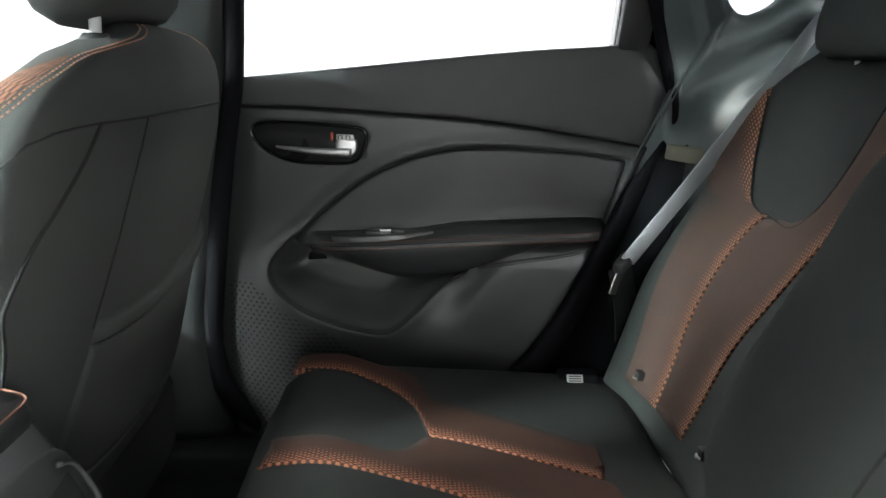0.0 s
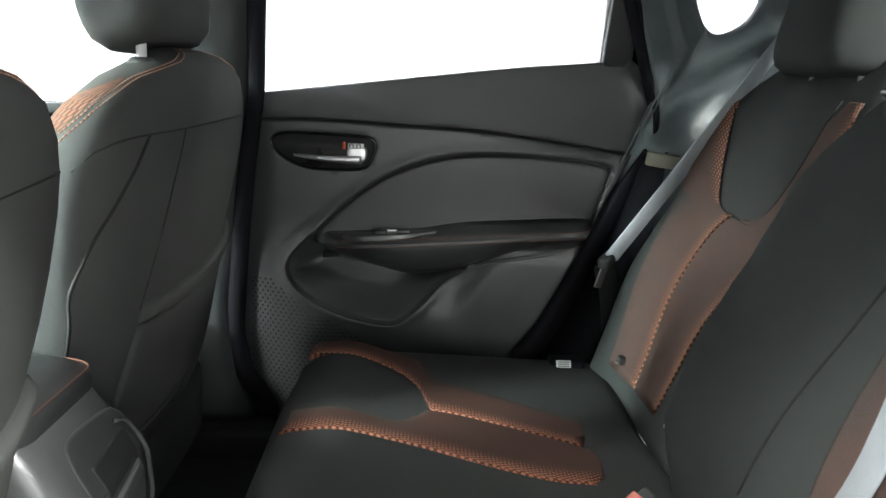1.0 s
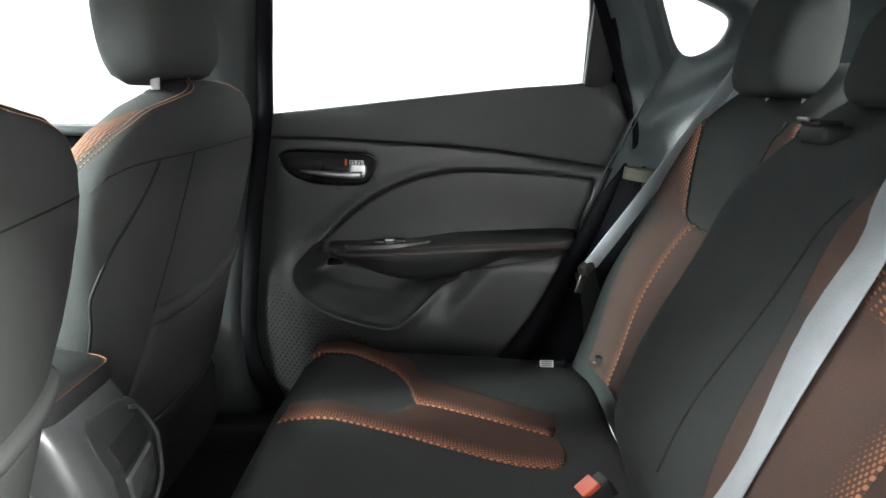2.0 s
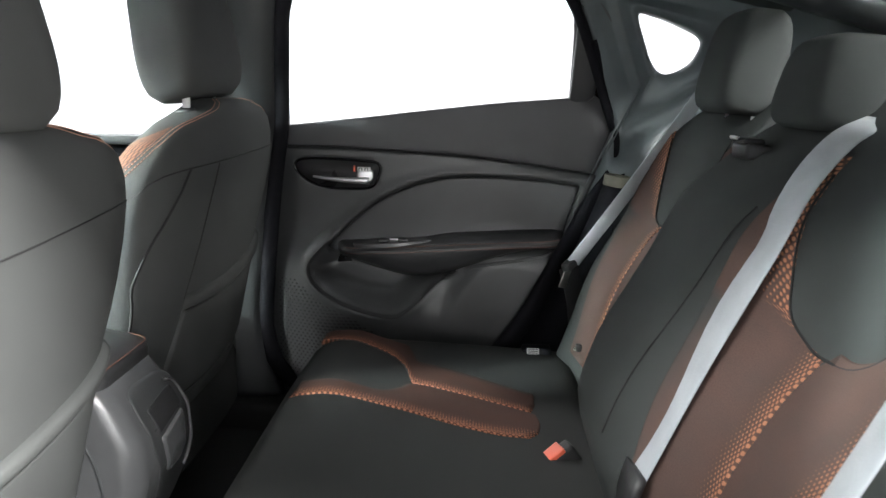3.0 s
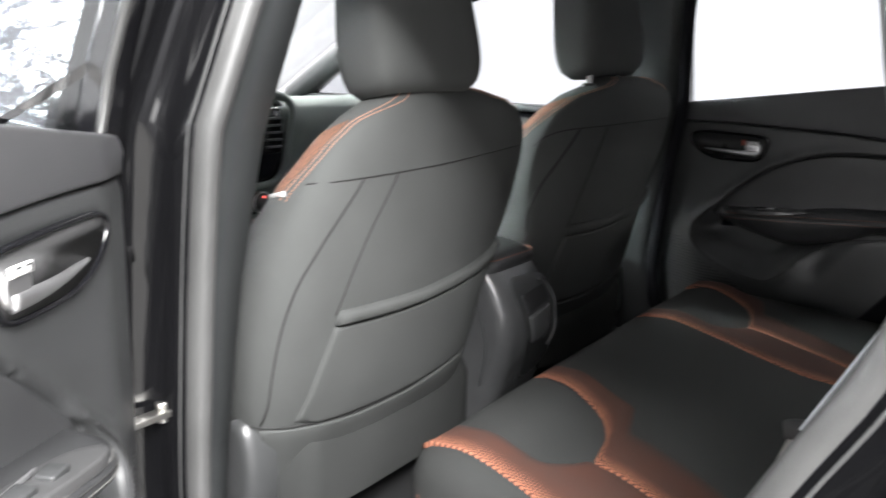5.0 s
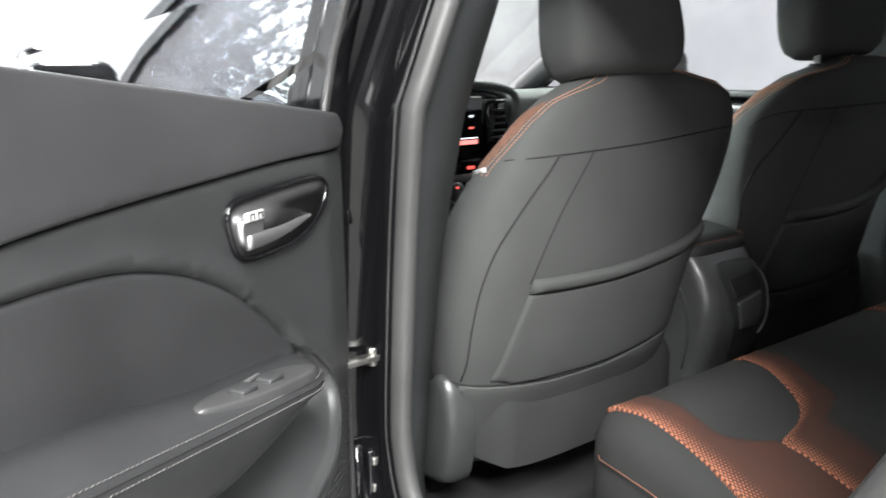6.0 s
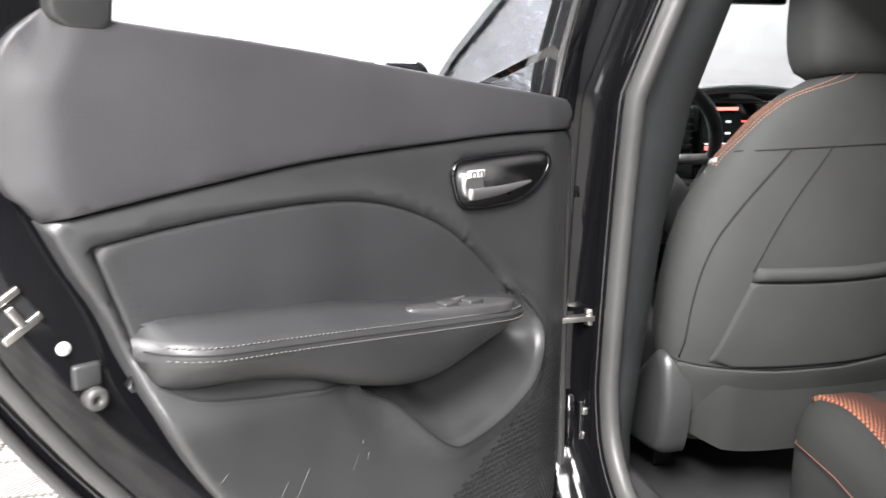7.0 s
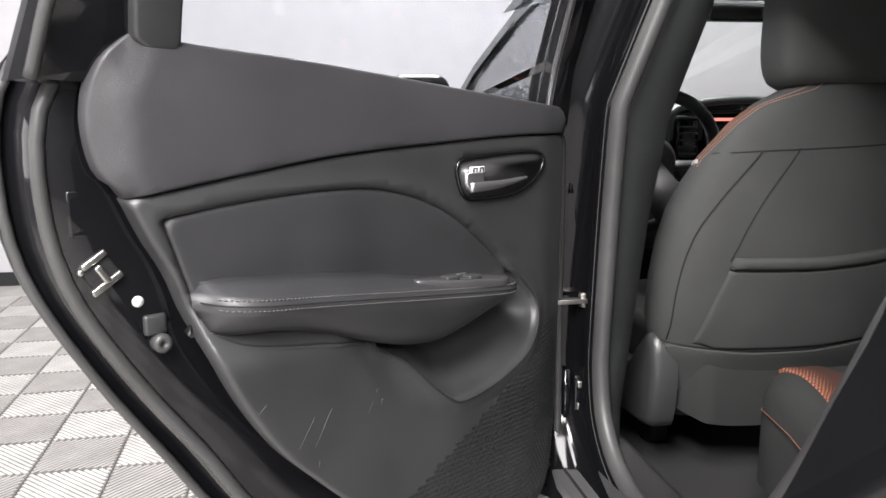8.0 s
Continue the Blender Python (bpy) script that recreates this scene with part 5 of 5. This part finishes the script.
def dashboard():
    root = thing("dashboard", Matrix.Translation((-1.2, 0, 0.5)), "dark soft plastic dashboard with lit centre screen and vents", "dashboard")
    inv = root.matrix_world.inverted()
    rings = []
    for k in range(29):
        y = -0.68 + 1.36 * k / 28
        hump = 0.03 * math.exp(-((y + 0.37) / 0.16) ** 4)
        sec = [(-1.5, 0.86), (-1.3, 0.905), (-1.12, 0.92 + hump), (-1.04, 0.915 + hump), (-1.01, 0.895 + hump * 0.5), (-1.02, 0.82), (-1.05, 0.74), (-1.03, 0.66), (-1.06, 0.55), (-1.2, 0.5), (-1.5, 0.5)]
        rings.append([inv @ Vector((x, y, z)) for x, z in sec])
    part("dash_body", loft(rings), DASH, root, "dark grey soft dash")
    scr = part("centre_screen", box(0.185, 0.2, -0.105, 0.105, 0.27, 0.41, 0.006), PAINT, root, "lit touch screen with red accents")
    for (y0, y1, z0, z1, col, st) in ((-0.085, 0.0, 0.388, 0.396, (0.9, 0.25, 0.2), 1.2), (-0.09, 0.085, 0.287, 0.298, (0.75, 0.2, 0.18), 1.2), (-0.09, 0.085, 0.302, 0.304, (0.9, 0.9, 0.95), 1.5)):
        part("screen_bar", box(0.2, 0.2015, y0, y1, z0, z1, 0), glow_mat("screen_glow", col, st), scr, smooth=False)
    for i in range(4):
        for j in range(2):
            col = (0.85, 0.12, 0.1) if (i + j) % 3 == 0 else (0.75, 0.78, 0.85)
            part("screen_icon", box(0.2, 0.2015, -0.078 + 0.045 * i, -0.064 + 0.045 * i, 0.327 + 0.03 * j, 0.332 + 0.03 * j, 0), glow_mat("icon_glow", col, 1.0), scr, smooth=False)
    hood = [(v.x, v.y) for v in spline([(-0.215, 0.34), (-0.21, 0.405), (-0.15, 0.432), (0.0, 0.444), (0.15, 0.432), (0.212, 0.405), (0.218, 0.34), (0.19, 0.225), (0.1, 0.2), (-0.1, 0.2), (-0.19, 0.225)], 80, True)]
    part("stack_frame", sheet(hood, lambda a, b, h: (0.182 + h, a, b), 0.008, 0.05, 0.04), PAINT, root, "gloss black frame round the screen and vents")
    part("stack_hood", tube([(0.19 + 0.02 * sm(0.33, 0.44, b), a, b) for a, b in hood], 0.011, 8, True), DASH, root, "grey arched hood over the screen")
    for yk in (-0.1, 0.0, 0.1):
        ring = lathe([(0, 0.18), (0.026, 0.18), (0.026, 0.215), (0.02, 0.222), (0, 0.222)], 20, "x")
        for v in ring.verts:
            v.co += Vector((0.0, yk, 0.165))
        knob = part("dial", ring, PLASTIC, root, "black dial with a bright rim")
        part("dial_rim", tube([(0.217, yk + 0.027 * math.cos(a), 0.165 + 0.027 * math.sin(a)) for a in [2 * math.pi * k / 24 for k in range(24)]], 0.002, 6, True), CHROME, knob)
        part("dial_mark", box(0.2215, 0.2235, yk - 0.004, yk + 0.004, 0.178, 0.183, 0), glow_mat("dial_glow", (0.9, 0.1, 0.08), 1.0), knob, smooth=False)
    for yv in (-0.155, 0.155):
        vent = part("air_vent", box(0.17, 0.2, yv - 0.035, yv + 0.035, 0.28, 0.4, 0.012), PAINT, root, "gloss black air vent surround")
        for k in range(5):
            part("slat", box(0.195, 0.208, yv - 0.025, yv + 0.025, 0.298 + 0.018 * k, 0.303 + 0.018 * k, 0.0015), PLASTIC, vent)
    ctrl = part("climate_panel", box(0.15, 0.19, -0.11, 0.11, 0.13, 0.25, 0.01), PAINT, root, "gloss black climate control panel")
    for yk in (-0.07, 0.0, 0.07):
        kb = lathe([(0, 0.19), (0.02, 0.19), (0.019, 0.207), (0.014, 0.21), (0, 0.21)], 18, "x")
        for v in kb.verts:
            v.co += Vector((0, yk, 0.17))
        part("knob", kb, CHROME, ctrl, "chrome-ringed knob")
        part("button_light", box(0.19, 0.1915, yk - 0.012, yk + 0.012, 0.22, 0.228, 0), glow_mat("button_glow", (0.9, 0.08, 0.06), 1.0), ctrl, smooth=False)
    # driver's cluster hood
    part("gauge_hood", box(0.1, 0.24, -0.5, -0.24, 0.33, 0.455, 0.03, segs=3), DASH, root, "hooded instrument cluster")

    wh = thing("steering_wheel", pose(-0.76, -0.4, 0.79, 0, -66, 0), "black leather steering wheel with spokes", "steering wheel")
    part("rim", tube([(0.185 * math.cos(a), 0.185 * math.sin(a), 0) for a in [2 * math.pi * k / 48 for k in range(48)]], 0.015, 10, True), VINYL, wh, "black leather rim")
    part("hub", lathe([(0, -0.03), (0.075, -0.03), (0.085, -0.01), (0.07, 0.015), (0, 0.022)], 24), PLASTIC, wh)
    for a in (0, 180, 270):
        d = Vector((math.cos(radians(a + 90)), math.sin(radians(a + 90)), 0))
        part("spoke", tube([d * 0.06, d * 0.178], 0.02, 8, flat=0.4), PLASTIC, wh)
    part("column", tube([(0, 0, -0.02), (0, 0, -0.28)], 0.045, 12), DARKHOLE, wh)
    mir = thing("rear_view_mirror", pose(-1.05, 0.03, 1.19), "black rear-view mirror hanging from the windscreen", "mirror")
    part("housing", box(-0.018, 0.012, -0.12, 0.12, -0.035, 0.03, 0.012, segs=3), PAINT, mir)
    part("mirror_glass", box(0.0125, 0.014, -0.11, 0.11, -0.028, 0.024, 0), mat("mirror_silver", (0.85, 0.87, 0.86), 0.03, 1.0, wear=0.0), mir, "mirror glass", smooth=False)
    part("stem", tube([(-0.01, 0, 0.02), (-0.06, 0, 0.08)], 0.012, 8), PLASTIC, mir)


dashboard()


# ---- front doors, windscreen, rear window ----
def front_side(s, name):
    root = thing(name, Matrix(), "closed black front car door with window and mirror", "car door", kind="structure")
    rings = []
    for x, z in [(-1.62, 0.9), (-1.3, 0.905), (-0.9, 0.905), (-0.5, 0.902), (-0.29, 0.902)]:
        rings.append([(x, s * y, zz) for y, zz in ((0.72, 0.3), (0.69, 0.5), (0.665, 0.62), (0.665, 0.7), (0.7, 0.76), (0.705, 0.86), (0.715, z - 0.004), (0.735, z + 0.006), (0.8, z), (0.825, z - 0.05), (0.845, 0.75), (0.84, 0.55), (0.81, 0.3))])
    part("door_panel", loft(rings), PAINT, root, "gloss black front door")
    part("belt_trim", box(-1.5, -0.3, min(s * 0.69, s * 0.735), max(s * 0.69, s * 0.735), 0.895, 0.914, 0.006), TRIM, root, "grey sill trim")
    fo = [(-1.5, 0.91), (-1.22, 1.07), (-0.93, 1.19), (-0.72, 1.245), (-0.5, 1.262), (-0.24, 1.262), (-0.29, 0.91)]
    fi = [(-1.42, 0.915), (-1.2, 1.045), (-0.92, 1.16), (-0.7, 1.212), (-0.5, 1.228), (-0.3, 1.228), (-0.345, 0.915)]

    def rg(w, dy):
        P = [(a[0] + (b[0] - a[0]) * w, a[1] + (b[1] - a[1]) * w) for a, b in zip(fi, fo)]
        return [(x, s * (0.745 - max(0, z - 0.945) * 0.36 + dy), z) for x, z in P]
    part("window_frame", loft([rg(0, -0.02), rg(0, 0.01), rg(1, 0.014), rg(1, -0.02)], cap=False, loop=True), PAINT, root, "gloss black window frame", smooth=False)
    g = part("window_glass", loft([rg(-0.02, -0.002), rg(-0.02, 0.002)]), GLASS_T if s < 0 else GLASS, root, "clear front door glass", smooth=False)
    g.visible_shadow = s < 0
    mb = pillow(0.2, 0.12, 0.13)
    for v in mb.verts:
        v.co += Vector((-1.05, s * 0.9, 0.905))
    mr = part("side_mirror", mb, PAINT, root, "gloss black door mirror")
    part("mirror_arm", box(-1.14, -1.07, min(s * 0.76, s * 0.82), max(s * 0.76, s * 0.82), 0.9, 0.94, 0.01), PAINT, mr)
    return root


front_side(-1, "door_3")
front_side(1, "door_4")


def screens():
    def pane(name, quad, label, glass):
        a, b, c, d = [Vector(p) for p in quad]
        rings = []
        for off in (0, 0.004):
            ring = []
            for k in range(9):
                t = k / 8
                p = a.lerp(b, t)
                ring.append(p + Vector((-0.12 if name == "windscreen" else 0.1, 0, 0)) * (1 - (2 * t - 1) ** 2) + Vector((0, 0, off)))
            for k in range(9):
                t = k / 8
                p = c.lerp(d, t)
                ring.append(p + Vector((-0.08 if name == "windscreen" else 0.06, 0, 0)) * (1 - (2 * t - 1) ** 2) + Vector((0, 0, off)))
            rings.append(ring)
        ob = link(name, loft(rings), glass, smooth=False)
        ob.visible_shadow = glass is GLASS_P
        tagged(ob, label, "window", kind="structure")
    pane("windscreen", ((-1.55, -0.66, 0.9), (-1.55, 0.66, 0.9), (-0.86, 0.56, 1.26), (-0.86, -0.56, 1.26)), "curved clear windscreen", GLASS_C)
    pane("rear_window", ((1.42, -0.56, 0.95), (1.42, 0.56, 0.95), (0.86, 0.52, 1.25), (0.86, -0.52, 1.25)), "sloping dark tinted rear window", GLASS_P)


screens()


# ---- seat belts and small fittings ----
def on_back(y, s_, h=0.006):
    return Vector(back_s(y, s_, h))


def outer_belt(s):
    root = thing("seat_belt", Matrix.Translation((0.455, 0.577, 0.687) if s > 0 else (0.427, -0.56, 0.714)), "grey webbing seat belt with black tongue beside the outer rear seat", "seat belt", "rear seat belts")
    inv = root.matrix_world.inverted()
    pts = [(0.706, 0.516, 1.076), (0.672, 0.53, 1.02), (0.636, 0.538, 0.961), (0.593, 0.549, 0.893), (0.544, 0.56, 0.816), (0.496, 0.57, 0.743), (0.461, 0.577, 0.69)]
    if s < 0:
        pts = [(0.68, -0.49, 1.03), (0.61, -0.52, 0.985), (0.525, -0.555, 0.905), (0.49, -0.56, 0.842), (0.43, -0.56, 0.72)]
    P = spline(pts, 30)
    part("webbing", ribbon([inv @ p for p in P], (0.75, 0.45, -0.25) if s > 0 else (-0.12, -1.0, 0.12), 0.034 if s > 0 else 0.036), WEB, root, "grey woven webbing")
    low = spline([(0.452, s * 0.585, 0.68), (0.475, s * 0.612, 0.6), (0.485, s * 0.622, 0.5)], 12)
    part("lower_webbing", ribbon([inv @ p for p in low], (1.0, s * 0.3, 0.2), 0.04), DARKHOLE, root, "dark lower webbing")
    tg = box(-0.02, 0.02, -0.009, 0.009, -0.009, 0.009, 0.005)
    bmesh.ops.rotate(tg, verts=tg.verts, matrix=pose(0, 0, 0, 0, -20, s * 50).to_3x3())
    part("tongue_grip", tg, DARKHOLE, root, "black tongue grip")
    tb = box(-0.011, 0.011, -0.0015, 0.0015, -0.05, -0.01, 0.001)
    bmesh.ops.rotate(tb, verts=tb.verts, matrix=pose(0, 0, 0, s * 10, 15, s * 50).to_3x3())
    part("tongue_blade", tb, STEEL, root, "steel tongue blade")
    shift = Vector((0, 0, 0)) if s > 0 else Vector((-0.036, 0, 0.012))
    lp = thing("belt_loop", Matrix.Translation(Vector((0.535, s * 0.65, 0.848)) + shift), "beige fabric loop that holds the seat belt", "belt loop", "belt loops")
    li = lp.matrix_world.inverted()
    cy = 0.612 if s > 0 else 0.58
    ring = spline([(0.545 + 0.026 * math.cos(a), s * (cy + 0.029 * math.sin(a)), 0.85 - 0.003 * math.cos(a)) for a in [2 * math.pi * k / 12 for k in range(12)]], 36, True)
    part("strap", ribbon([li @ (p + shift) for p in ring] + [li @ (ring[0] + shift)], (0.12, 0, 1.0), 0.022), BEIGE, lp)


outer_belt(1)
outer_belt(-1)


def centre_belt():
    root = thing("seat_belt", Matrix.Translation(on_back(-0.1, 0.3)), "silver-grey webbing centre belt across the rear backrest", "seat belt", "rear seat belts")
    inv = root.matrix_world.inverted()
    P = spline([on_back(-0.1, 0.548, -0.004), on_back(-0.122, 0.512, 0.008), on_back(-0.152, 0.45, 0.012), on_back(-0.164, 0.373, 0.01), on_back(-0.165, 0.24, 0.009), on_back(-0.163, 0.09, 0.009)], 34)
    part("webbing", ribbon([inv @ p for p in P], (-0.2, 1.0, 0.2), 0.042), WEB, root, "silver-grey woven webbing")
    Q = [on_back(-0.164 + 0.01 * t, 0.1 - 0.12 * t, 0.012) for t in [k / 6 for k in range(7)]]
    part("belt_sleeve", ribbon([inv @ p for p in Q], (0.0, 1.0, 0.2), 0.056, 0.006), VINYL, root, "black sleeve at the belt's end")


centre_belt()


def buckle(x, y, z, turn, label):
    root = thing("belt_buckle", pose(x, y, z, 0, -35, turn), label, "seat belt buckle", "rear belt buckles")
    part("body", box(-0.016, 0.03, -0.0135, 0.0135, -0.03, 0.006, 0.005), DARKHOLE, root)
    part("button", box(-0.026, -0.016, -0.0125, 0.0125, -0.012, 0.012, 0.003), RED, root, "red release button")
    part("button_top", box(-0.027, 0.016, -0.013, 0.013, 0.004, 0.0115, 0.002), RED, root, "red release button")


buckle(0.384, 0.085, 0.508, 20, "black seat belt buckle with red button on the bench")
buckle(0.384, -0.225, 0.508, 20, "black seat belt buckle with red button on the bench")


SCUFF = mat("pale_scuff", (0.08, 0.08, 0.08), 0.6)


def door_hardware():
    """Latch, caps and bump stop on the open door's edge; check strap, hinges and striker on the body."""
    d = left_door
    def tilted(bm):
        bmesh.ops.rotate(bm, verts=bm.verts, cent=(0.767, 0, 0.782), matrix=Matrix.Rotation(radians(32), 3, "Y"))
        bmesh.ops.translate(bm, verts=bm.verts, vec=(0.006, 0, -0.01))
        return bm
    lat = part("latch", tilted(box(0.75, 0.784, -0.01, 0.009, 0.766, 0.799, 0.003)), DARKHOLE, d, "dark door latch with zinc-plated jaws")
    for z0, z1, u1 in ((0.763, 0.771, 0.788), (0.793, 0.8, 0.78)):
        part("latch_jaw", tilted(box(0.75, u1, 0.004, 0.0125, z0, z1, 0.002)), STEEL, lat, "zinc-plated jaw")
    part("latch_claw", tilted(box(0.763, 0.771, 0.004, 0.015, 0.768, 0.79, 0.002)), STEEL, lat, "zinc-plated claw")
    part("latch_screw", tilted(box(0.78, 0.787, 0.004, 0.0115, 0.79, 0.797, 0.003)), STEEL, lat)
    cap = lathe([(0, 0), (0.0065, 0), (0.006, 0.003), (0, 0.004)], 16, "y")
    for v in cap.verts:
        v.co += Vector((0.736, 0.008, 0.733))
    part("hole_cap", cap, WHITE_P, d, "round white plug")
    for u, z in ((0.792, 0.826), (0.784, 0.812)):
        c2 = lathe([(0, 0), (0.004, 0), (0.0035, 0.002), (0, 0.0025)], 10, "y")
        for v in c2.verts:
            v.co += Vector((u, 0.002, z))
        part("screw", c2, STEEL, d)
    stop = part("bump_stop", box(0.706, 0.732, 0.004, 0.014, 0.692, 0.716, 0.004), PLASTIC, d, "black bump stop block")
    knob = lathe([(0, -0.01), (0.011, -0.01), (0.011, 0.006), (0.008, 0.009), (0.004, 0.009), (0.003, 0.006), (0, 0.006)], 20, "y")
    for v in knob.verts:
        v.co += Vector((0.715, 0.014, 0.683))
    part("bump_button", knob, RUBBER, stop, "grey rubber bump button")
    part("edge_plate", box(0.755, 0.8, 0.002, 0.007, 0.81, 0.86, 0.003), PAINT, d, "painted reinforcing plate")
    for k, (u0, z0, u1, z1) in enumerate(((0.592, 0.547, 0.57, 0.58), (0.57, 0.543, 0.545, 0.585), (0.566, 0.515, 0.565, 0.523), (0.49, 0.563, 0.474, 0.592), (0.47, 0.568, 0.468, 0.576), (0.642, 0.605, 0.634, 0.612))):
        p0, p1 = Vector((u0, trim_v(u0, z0) + 0.0002, z0)), Vector((u1, trim_v(u1, z1) + 0.0002, z1))
        part("scuff_mark", tube([p0, p1], 0.0004, 4), SCUFF, d, "pale scuff on the plastic")
    # body side
    strap = thing("door_check", pose(-0.222, -0.742, 0.612), "zinc steel door check strap between body and open door", "door check")
    part("strap", box(-0.003, 0.014, -0.05, 0.006, -0.004, 0.004, 0.001), STEEL, strap)
    for zz in (-0.008, 0.008):
        part("roller", lathe([(0, zz - 0.004), (0.007, zz - 0.004), (0.007, zz + 0.004), (0, zz + 0.004)], 12), STEEL, strap)
    part("bracket", box(-0.008, 0.008, -0.004, 0.012, -0.013, 0.013, 0.003), STEEL, strap)
    for zz in (0.44, 0.84):
        h = part("hinge", box(-0.242, -0.222, -0.752, -0.73, zz - 0.035, zz + 0.035, 0.004), PAINT, bpy.data.objects["car_side_left"], "black painted steel hinge")
        part("hinge_pin", tube([(-0.232, -0.765, zz - 0.045), (-0.232, -0.765, zz + 0.045)], 0.009, 10), PAINT, h)
        for q in (-0.02, 0.02):
            part("bolt", box(-0.224, -0.217, -0.748, -0.736, zz + q - 0.006, zz + q + 0.006, 0.002), STEEL, h)
    st = thing("door_striker", pose(0.545, -0.765, 0.805, 0, 0, 0) @ Matrix.Scale(0.55, 4), "steel door striker loop bolted to the rear jamb", "door striker")
    part("plate", box(-0.004, 0.004, -0.02, 0.02, -0.03, 0.03, 0.002), STEEL, st)
    part("loop", tube(spline([(-0.002, 0, -0.02), (-0.03, 0, -0.02), (-0.036, 0, -0.012), (-0.036, 0, 0.012), (-0.03, 0, 0.02), (-0.002, 0, 0.02)], 24), 0.004, 8), STEEL, st)


door_hardware()


def seat_fittings():
    for y in (0.492, 0.25, -0.25, -0.492):
        t = thing("anchor_cover", Matrix.Translation(on_back(y, 0.04, 0.006)), "small dark plastic child seat anchor in the seat crease", "anchor", "child seat anchors")
        part("cover", box(-0.005, 0.006, -0.008, 0.008, -0.006, 0.007, 0.002), DARKHOLE, t)
        part("loop", tube([(-0.005, -0.006, -0.003), (-0.008, 0, -0.003), (-0.005, 0.006, -0.003)], 0.0018, 6), STEEL, t)
    for s in (-1, 1):
        t = thing("side_bracket", Matrix.Translation((0.39, s * 0.565, 0.503)), "black plastic bracket with a white label beside the bench", "bracket", "side brackets")
        part("body", box(-0.026, 0.034, -0.02, 0.02, -0.06, 0.016, 0.008), BLACK, t)
        lab = part("label_plate", box(-0.012, 0.012, -0.006, 0.006, 0, 0.0012, 0), WHITE_P, t, "white label", smooth=False)
        lab.matrix_basis = pose(-0.004, -s * 0.0225, 0.012, s * 58, 0, 0)
        for k in range(3):
            part("print_bar", box(-0.0095, 0.0095, -0.0045 + 0.0035 * k, -0.003 + 0.0035 * k, 0.0012, 0.0016, 0), PLASTIC, lab, smooth=False)
    p = on_back(0.03, 0.475, 0.008)
    t = thing("seat_release", Matrix.Translation(p), "black folding-seat release lever with an added glint strip", "release lever")
    part("base", box(-0.016, 0.016, -0.03, 0.03, -0.014, 0.006, 0.006), DARKHOLE, t)
    part("lever", box(-0.016, 0.01, -0.02, 0.03, 0.004, 0.012, 0.004), DARKHOLE, t)
    # the highlight on the dark lever, added as a thin steel strip
    part("edge", box(-0.018, -0.013, 0.006, 0.034, 0.009, 0.0135, 0.0015), STEEL, t, "steel strip in place of the lever's glint")


seat_fittings()


# ---- floor tiles ----
def tile_mesh(turn):
    bm = bmesh.new()
    c = 0.208
    box(0, c - 0.002, 0, c - 0.002, -0.012, -0.004, 0, bm)
    n = 11
    for k in range(-n, n + 1):
        # diagonal ribs clipped to the tile
        off = k * c / n
        a0, a1 = max(0, off), min(c, c + off)
        if a1 - a0 < 0.015:
            continue
        h = 0.0062
        P = []
        for t, w in ((a0 + 0.006, 0), (a1 - 0.006, 0)):
            x, y = t, t - off
            P.append((x, y))
        d = 0.0032
        q = []
        for x, y in P:
            q += [(x - d, y + d), (x + d, y - d)]
        q = [q[0], q[1], q[3], q[2]]
        if turn:
            q = [(c - x, y) for x, y in q]
        lo = [bm.verts.new((x, y, -0.0045)) for x, y in q]
        hi = [bm.verts.new((x, y, 0.0)) for x, y in q]
        bm.faces.new(hi)
        for i in range(4):
            bm.faces.new((lo[i], lo[(i + 1) % 4], hi[(i + 1) % 4], hi[i]))
    bmesh.ops.recalc_face_normals(bm, faces=bm.faces)
    me = bpy.data.meshes.new("floor_tile")
    bm.to_mesh(me)
    bm.free()
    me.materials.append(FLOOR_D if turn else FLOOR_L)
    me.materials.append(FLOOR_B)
    # low faces take the darker colour, which deepens the shade between ribs
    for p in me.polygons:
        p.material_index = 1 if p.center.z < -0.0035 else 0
    return me


def tiles():
    c = 0.208
    ms = [tile_mesh(False), tile_mesh(True)]
    floor = bpy.data.objects["floor"]
    near = set()
    for i in range(-11, 4):
        for j in range(-9, 5):
            if -3.3 < -1.06 + i * c < -0.1 and -3.6 < -1.71 + j * c < -0.75:
                ob = new("floor_tile", ms[(i + j + 1) % 2])
                ob.parent = floor
                ob.location = (-1.06 + i * c, -1.71 + j * c, 0)
                near.add((i, j))
    for par, m in ((0, FLOOR_L), (1, FLOOR_D)):
        bm = bmesh.new()
        for i in range(-12, 34):
            for j in range(-14, 25):
                x, y = -1.06 + i * c, -1.71 + j * c
                if (i, j) in near or (i + j + 1) % 2 != par or not (ROOM[0] < x + 0.1 < ROOM[1] and ROOM[2] < y + 0.1 < ROOM[3]):
                    continue
                vs = [bm.verts.new(p) for p in ((x, y, -0.002), (x + c - 0.002, y, -0.002), (x + c - 0.002, y + c - 0.002, -0.002), (x, y + c - 0.002, -0.002))]
                bm.faces.new(vs)
        tagged(part("floor_tiles", bm, m, floor, "further snap tiles of the studio floor", smooth=False), kind="stuff")


tiles()
